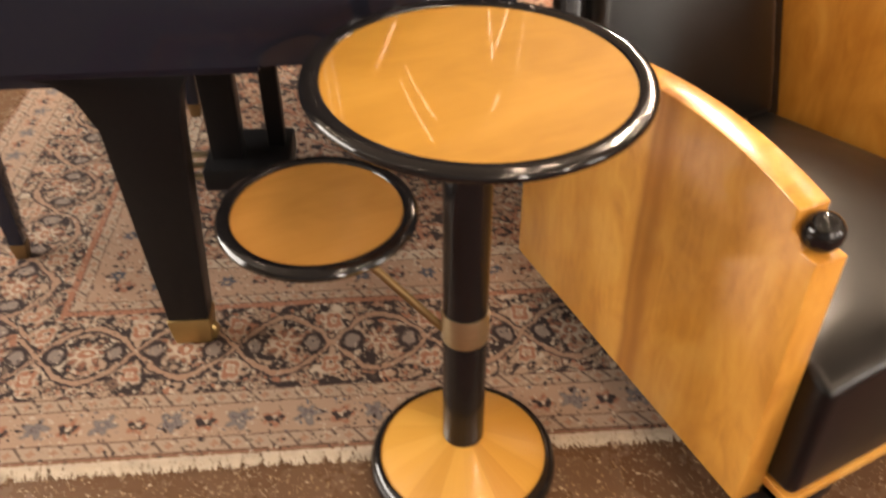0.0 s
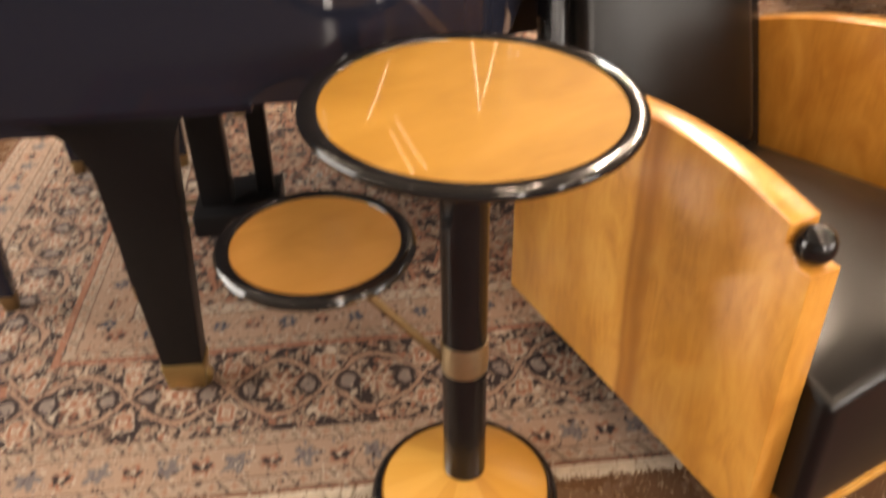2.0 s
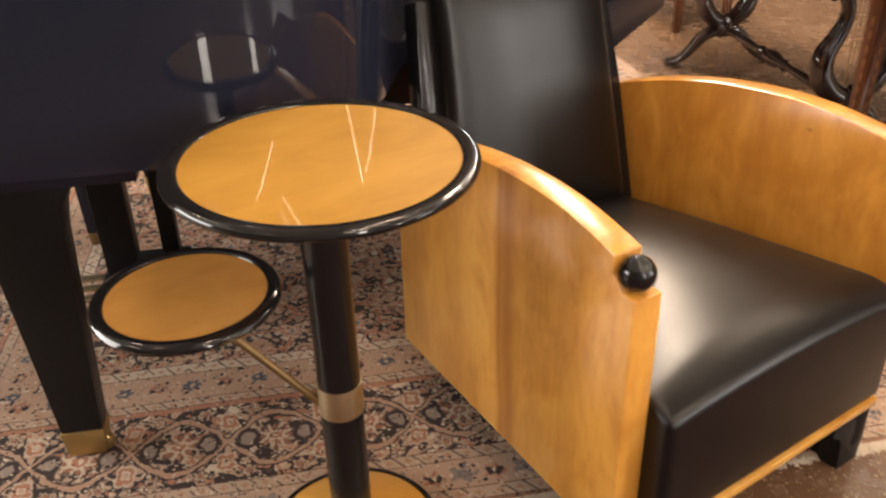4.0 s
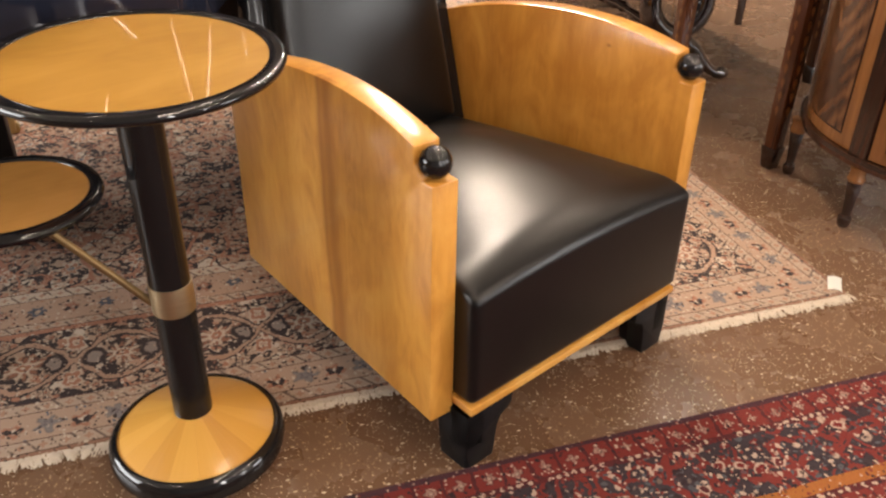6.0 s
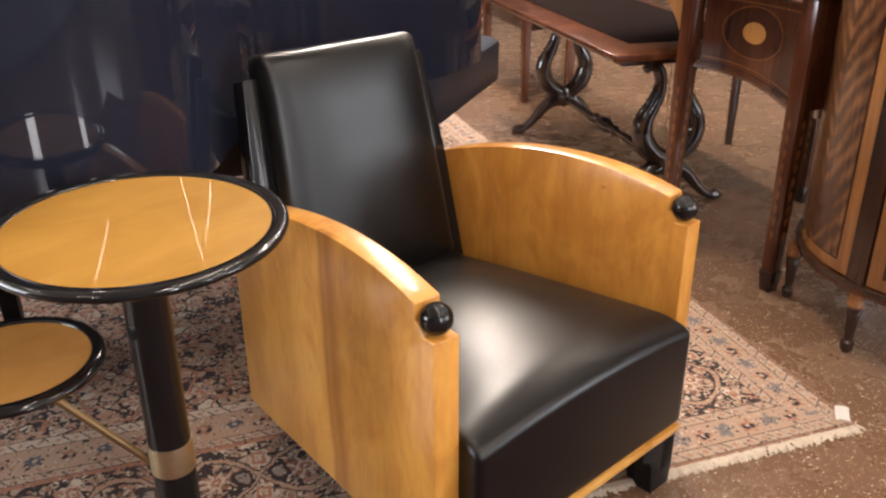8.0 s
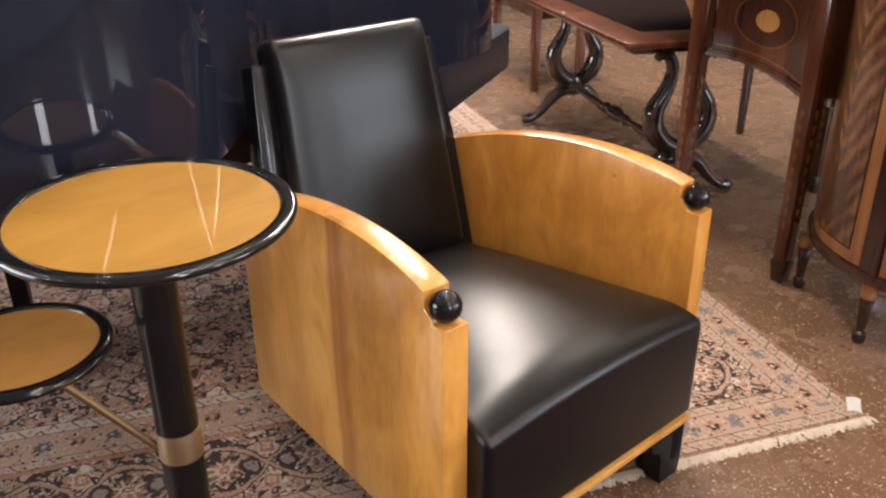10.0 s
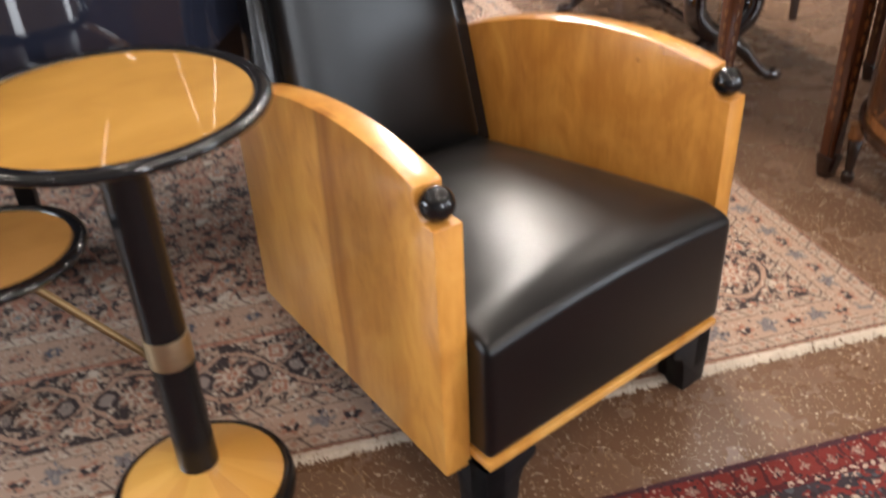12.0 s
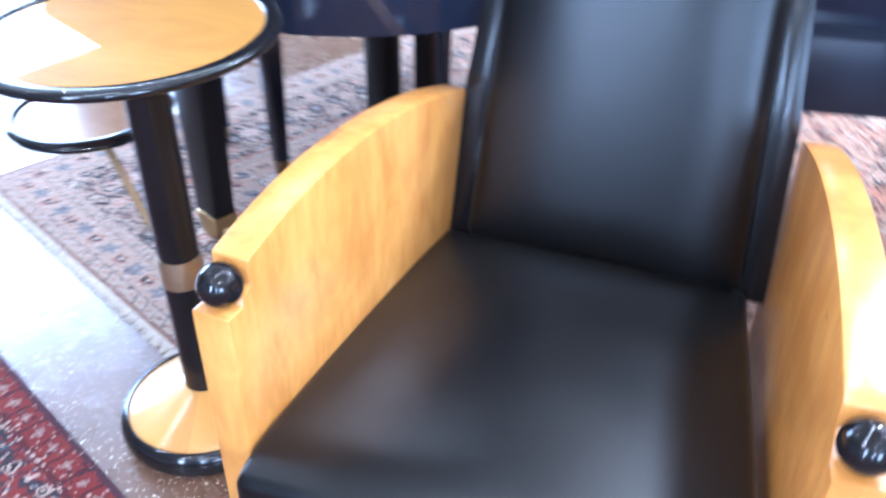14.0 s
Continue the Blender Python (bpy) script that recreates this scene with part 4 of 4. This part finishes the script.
for y in (-0.585, 0.53):
    for sx in (-1, 1):
        pts = [(sx * p, y, z) for p, z in ((0.012, 0.205), (0.055, 0.225), (0.095, 0.265), (0.115, 0.32), (0.108, 0.375), (0.080, 0.425), (0.058, 0.482), (0.056, 0.532), (0.075, 0.572), (0.105, 0.588), (0.118, 0.575), (0.108, 0.560))]
        part("lyre_scroll", sweep(*flowing(pts, [0.036, 0.041, 0.045, 0.043, 0.038, 0.032, 0.027, 0.025, 0.025, 0.024, 0.020, 0.013]), 14), FRENCH_POLISH, LYRE, "carved dark lyre arm")
        foot = [(sx * p, y, z) for p, z in ((0.0, 0.165), (0.05, 0.165), (0.10, 0.135), (0.145, 0.085), (0.19, 0.042), (0.22, 0.028), (0.24, 0.022))]
        leg = part("sabre_foot", sweep(*flowing(foot, [0.034, 0.034, 0.030, 0.025, 0.021, 0.019, 0.018]), 14), FRENCH_POLISH, LYRE, "dark splayed sabre foot")
        part("toe_cap", sweep([(sx * 0.212, y, 0.026), (sx * 0.236, y, 0.025), (sx * 0.262, y, 0.021), (sx * 0.275, y, 0.018)], [0.020, 0.025, 0.022, 0.012], 12), FRENCH_POLISH, leg)
    for k in (-0.016, 0.0, 0.016):
        part("lyre_string", sweep([(k, y, 0.24), (k, y, 0.607)], [0.0018, 0.0018], 6), BRONZE, LYRE, "thin brass string")
    part("lyre_boss", lathe([(0.0, -0.05), (0.03, -0.045), (0.045, -0.02), (0.047, 0.01), (0.038, 0.045), (0.0, 0.055)], 20), FRENCH_POLISH, LYRE, m=pose(0, y, 0.185))
prof = [(0.0, 0.0), (0.020, 0.0), (0.026, 0.02), (0.016, 0.04), (0.014, 0.06), (0.019, 0.16), (0.021, 0.26), (0.017, 0.36), (0.015, 0.40), (0.026, 0.415), (0.026, 0.425), (0.016, 0.44), (0.024, 0.47), (0.034, 0.50), (0.036, 0.53)]
prof += [(r, 1.06 - z) for r, z in prof[-2::-1]]
part("stretcher", lathe(prof, 20), FRENCH_POLISH, LYRE, "turned glossy dark stretcher with a centre knop", m=pose(-0.01, -0.56, 0.188, -90, 0, 0))

# ---- inlaid sideboard ----
SB = thing("sideboard", pose(1.705, 0.373, 0, 0, 0, 79.0), "inlaid mahogany sideboard with concave front", "sideboard")
# local x runs along the front, y goes away behind it (negative), z up


def bow(x):
    return -0.045 * math.sin(math.pi * min(1, max(0, x / 0.5)))


def front_strip(x0, x1, low, high, off, thick, steps=14, bm=None):
    """A strip of the concave front between two heights, which may change along it."""
    k = bmesh.new()
    rows = []
    for i in range(steps + 1):
        x = x0 + (x1 - x0) * i / steps
        y = bow(x) + off
        rows.append([k.verts.new((x, y, low(x))), k.verts.new((x, y, high(x))), k.verts.new((x, y - thick, high(x))), k.verts.new((x, y - thick, low(x)))])
    for a, b in zip(rows, rows[1:]):
        for j in range(4):
            k.faces.new((a[j], a[(j + 1) % 4], b[(j + 1) % 4], b[j]))
    k.faces.new(rows[0])
    k.faces.new(rows[-1][::-1])
    return join(bm, k)


def sb_low(x):
    return 0.598 + 0.062 * math.sin(math.pi / 2 * min(1, max(0, x / 0.42)))


drawer = part("drawer_front", front_strip(0.03, 0.44, lambda x: sb_low(x) + 0.012, lambda x: 0.905, 0.0, 0.03), MAHOGANY, SB, "mahogany deep drawer front")
part("apron_bead", front_strip(0.02, 0.45, lambda x: sb_low(x) - 0.010, lambda x: sb_low(x) + 0.003, 0.014, 0.03), BEAD, SB, "polished moulded bead")
part("apron_bead", front_strip(0.02, 0.45, lambda x: sb_low(x) + 0.003, lambda x: sb_low(x) + 0.0115, 0.007, 0.03), MAHOGANY, SB)
part("stringing", front_strip(0.045, 0.43, lambda x: sb_low(x) + 0.026, lambda x: sb_low(x) + 0.031, 0.0022, 0.003), HUSK, drawer, "pale inlaid line")
part("stringing", front_strip(0.045, 0.43, lambda x: 0.880, lambda x: 0.885, 0.0022, 0.003), HUSK, drawer, "pale inlaid line")


def oval(cx, cz, rx, rz, width, off, n=40):
    k = bmesh.new()
    levels = [1 - width, 1.0] if width else [0.02, 0.25, 0.5, 0.75, 1.0]
    rings = []
    for s in levels:
        ring = []
        for i in range(n):
            x = cx + rx * s * math.cos(math.tau * i / n)
            ring.append(k.verts.new((x, bow(x) + off, cz + rz * s * math.sin(math.tau * i / n))))
        rings.append(ring)
    for a, b in zip(rings, rings[1:]):
        for i in range(n):
            k.faces.new((a[i], a[(i + 1) % n], b[(i + 1) % n], b[i]))
    if not width:
        k.faces.new(rings[0])
    return k


OVAL = mahogany("plum_mahogany", (0.024, 0.009, 0.006), (0.050, 0.018, 0.010), (0.085, 0.030, 0.015))
part("oval_inlay", oval(0.243, 0.790, 0.128, 0.084, 0.045, 0.0022), HUSK, drawer, "oval satinwood stringing", smooth=0)
part("oval_inlay", oval(0.243, 0.790, 0.120, 0.079, None, 0.0014), OVAL, drawer, smooth=0)
part("sunburst_inlay", oval(0.243, 0.790, 0.048, 0.034, None, 0.0026), SATINWOOD, drawer, "satinwood sunburst patera", smooth=0)


def sb_leg(x, y, top, sx, sy):
    """A leg tapered on its inner faces; sx and sy point to its outer corner."""
    w = 0.028
    cx, cy = x + sx * w, y + sy * w

    def centre(z):
        k = 0.76 + 0.24 * min(1, (z - 0.07) / 0.55)
        return cx - sx * w * k, cy - sy * w * k, w * k

    leg = part("leg", taper(box(x - w, x + w, y - w, y + w, 0.07, top, 0.002), 0.07, 0.62, 0.76, 1.0, cx, cy), MAHOGANY, SB, "square tapered inlaid leg")
    fx, fy, half = centre(0.07)
    part("spade_foot", taper(box(fx - 0.027, fx + 0.027, fy - 0.027, fy + 0.027, 0.0, 0.075, 0.003), 0.0, 0.075, 0.72, 1.0, fx, fy), MAHOGANY_DARK, leg, "dark spade foot")
    drop = [(-0.007, 0.004), (-0.003, 0.016), (0.003, 0.016), (0.007, 0.004), (0.0, -0.017)]
    for i in range(9):
        z = 0.20 + i * 0.045
        mx, my, s = centre(z)
        part("husk_inlay", prism([(mx + a, z + b) for a, b in drop], "y", my + s + 0.0005, my + s + 0.0021, 0), HUSK, leg, smooth=0)
        part("husk_inlay", prism([(my + a, z + b) for a, b in drop], "x", mx - s - 0.0021, mx - s - 0.0005, 0), HUSK, leg, smooth=0)


sb_leg(-0.006, 0.003, 0.93, -1, 1)
sb_leg(0.485, -0.006, 0.93, 1, 1)
sb_leg(0.006, -0.72, 0.93, -1, -1)
sb_leg(0.485, -0.73, 0.93, 1, -1)
part("side_panel", box(-0.024, -0.002, -0.690, -0.026, 0.60, 0.93, 0.002), MAHOGANY, SB)
part("back_panel", box(0.036, 0.455, -0.735, -0.72, 0.66, 0.93, 0.002), MAHOGANY_DARK, SB)
part("catch", box(-0.014, 0.004, -0.104, -0.082, 0.566, 0.602, 0.003), STEEL, SB, "small bright metal catch")
arch = [(0.512, 0.655)] + [(0.512 + 0.30 * (1 - math.cos(radians(a))) , 0.655 + 0.26 * math.sin(radians(a))) for a in range(10, 91, 10)] + [(0.95, 0.915), (0.95, 0.93), (0.512, 0.93)]
part("arched_apron", prism(arch, "y", -0.03, 0.0, 0.002), SATINWOOD, SB, "arched apron with pale banding")
part("top", box(-0.045, 1.0, -0.77, 0.042, 0.93, 0.955, 0.005), MAHOGANY, SB)

# ---- bow-fronted cabinet ----
FLAME = flame()
BC = thing("bow_cabinet", pose(1.934, -0.073, 0), "bow-fronted flame mahogany cabinet with brown crossbanding", "cabinet")


def drum(a0, a1, r0, r1, z0, z1, n=None, bm=None):
    n = n or max(3, int(abs(a1 - a0) / 4))
    pts = arc(0, 0, r1, a0, a1, n) + arc(0, 0, r0, a1, a0, n)
    return prism(pts, "z", z0, z1, 0, bm)


part("carcase", drum(70, 290, 0.25, 0.424, 0.218, 1.12), MAHOGANY_DARK, BC)
part("base_moulding", drum(70, 290, 0.25, 0.445, 0.204, 0.219), MAHOGANY_DARK, BC)
part("base_moulding", drum(70, 290, 0.25, 0.438, 0.188, 0.204), MAHOGANY, BC, "polished bow moulding")
part("top", drum(68, 292, 0.0, 0.455, 1.12, 1.145), MAHOGANY, BC)
for a0, a1 in ((108, 163), (172, 220), (229, 280)):
    door = part("door", drum(a0, a1, 0.42, 0.430, 0.222, 1.115), BANDING, BC, "door framed in warm brown crossbanding")
    part("panel", drum(a0 + 6, a1 - 6, 0.42, 0.4325, 0.262, 1.07), FLAME, door, "flame mahogany panel")
    part("stringing", drum(a0 + 5.4, a1 - 5.4, 0.42, 0.4312, 0.256, 1.076), MAHOGANY_DARK, door)
for a in (104, 167.5, 224.5, 284):
    part("stile", drum(a - 3.6, a + 3.6, 0.40, 0.437, 0.219, 1.12), MAHOGANY_DARK, BC)
for a in (122, 169, 226, 278):
    x, y = 0.425 * math.cos(radians(a)), 0.425 * math.sin(radians(a))
    if a == 122:
        x, y = -0.235, 0.375
    ob = part("foot", lathe([(0.0, 0.0), (0.014, 0.0), (0.019, 0.012), (0.019, 0.030), (0.012, 0.038), (0.017, 0.10), (0.021, 0.140), (0.016, 0.150)], 16), MAHOGANY_DARK, BC, "turned tapered foot", m=pose(x * 0.99, y * 0.99, 0))
    part("collar", lathe([(0.0, 0.150), (0.023, 0.145), (0.026, 0.153), (0.021, 0.163), (0.022, 0.175), (0.026, 0.189), (0.0, 0.189)], 16), BANDING, ob, "paler turned collar")

# ---- furniture farther off ----
FAR = thing("side_table", pose(2.775, 2.626, 0, 0, 0, -23.5), "plain dark mahogany table with square legs", "table")
for x, y in ((0.0, 0.0), (0.0, 0.70), (0.28, 0.0), (0.28, 0.70)):
    leg = part("leg", taper(box(x - 0.03, x + 0.03, y - 0.03, y + 0.03, 0.0, 0.72, 0.003), 0.0, 0.45, 0.62, 1.0, x, y), MAHOGANY, FAR)
part("apron", box(-0.02, 0.0, 0.03, 0.68, 0.42, 0.70, 0.002), MAHOGANY_DARK, FAR)
part("apron", box(0.03, 0.25, -0.02, 0.0, 0.42, 0.70, 0.002), MAHOGANY_DARK, FAR)
part("apron", box(0.03, 0.25, 0.70, 0.72, 0.42, 0.70, 0.002), MAHOGANY_DARK, FAR)
part("tabletop", box(-0.06, 0.34, -0.06, 0.76, 0.72, 0.745, 0.005), MAHOGANY, FAR)
FAR2 = thing("side_table", pose(2.98, 1.37, 0, 0, 0, -23.5), "dark mahogany occasional table with slender legs", "table")
for x, y in ((0.0, 0.0), (0.5, 0.0), (0.0, -0.6), (0.5, -0.6)):
    part("leg", taper(box(x - 0.022, x + 0.022, y - 0.022, y + 0.022, 0.0, 0.70, 0.003), 0.0, 0.5, 0.6, 1.0, x, y), MAHOGANY_DARK, FAR2)
part("tabletop", box(-0.05, 0.55, -0.65, 0.05, 0.70, 0.725, 0.005), MAHOGANY, FAR2)

# ---- paper label by the rug's corner ----
k = bmesh.new()
g = [[k.verts.new((0.045 * i / 4, 0.034 * j / 3, 0.010 + 0.012 * (i / 4) ** 2 + 0.004 * math.sin(j))) for i in range(5)] for j in range(4)]
for j in range(3):
    for i in range(4):
        k.faces.new((g[j][i], g[j][i + 1], g[j + 1][i + 1], g[j + 1][i]))
bmesh.ops.solidify(k, geom=k.faces[:], thickness=0.001)
single("paper_label", k, WHITE, "curled white paper label on the rug's corner", "label", m=pose(1.185, -0.178, -0.001, 0, 0, 35))
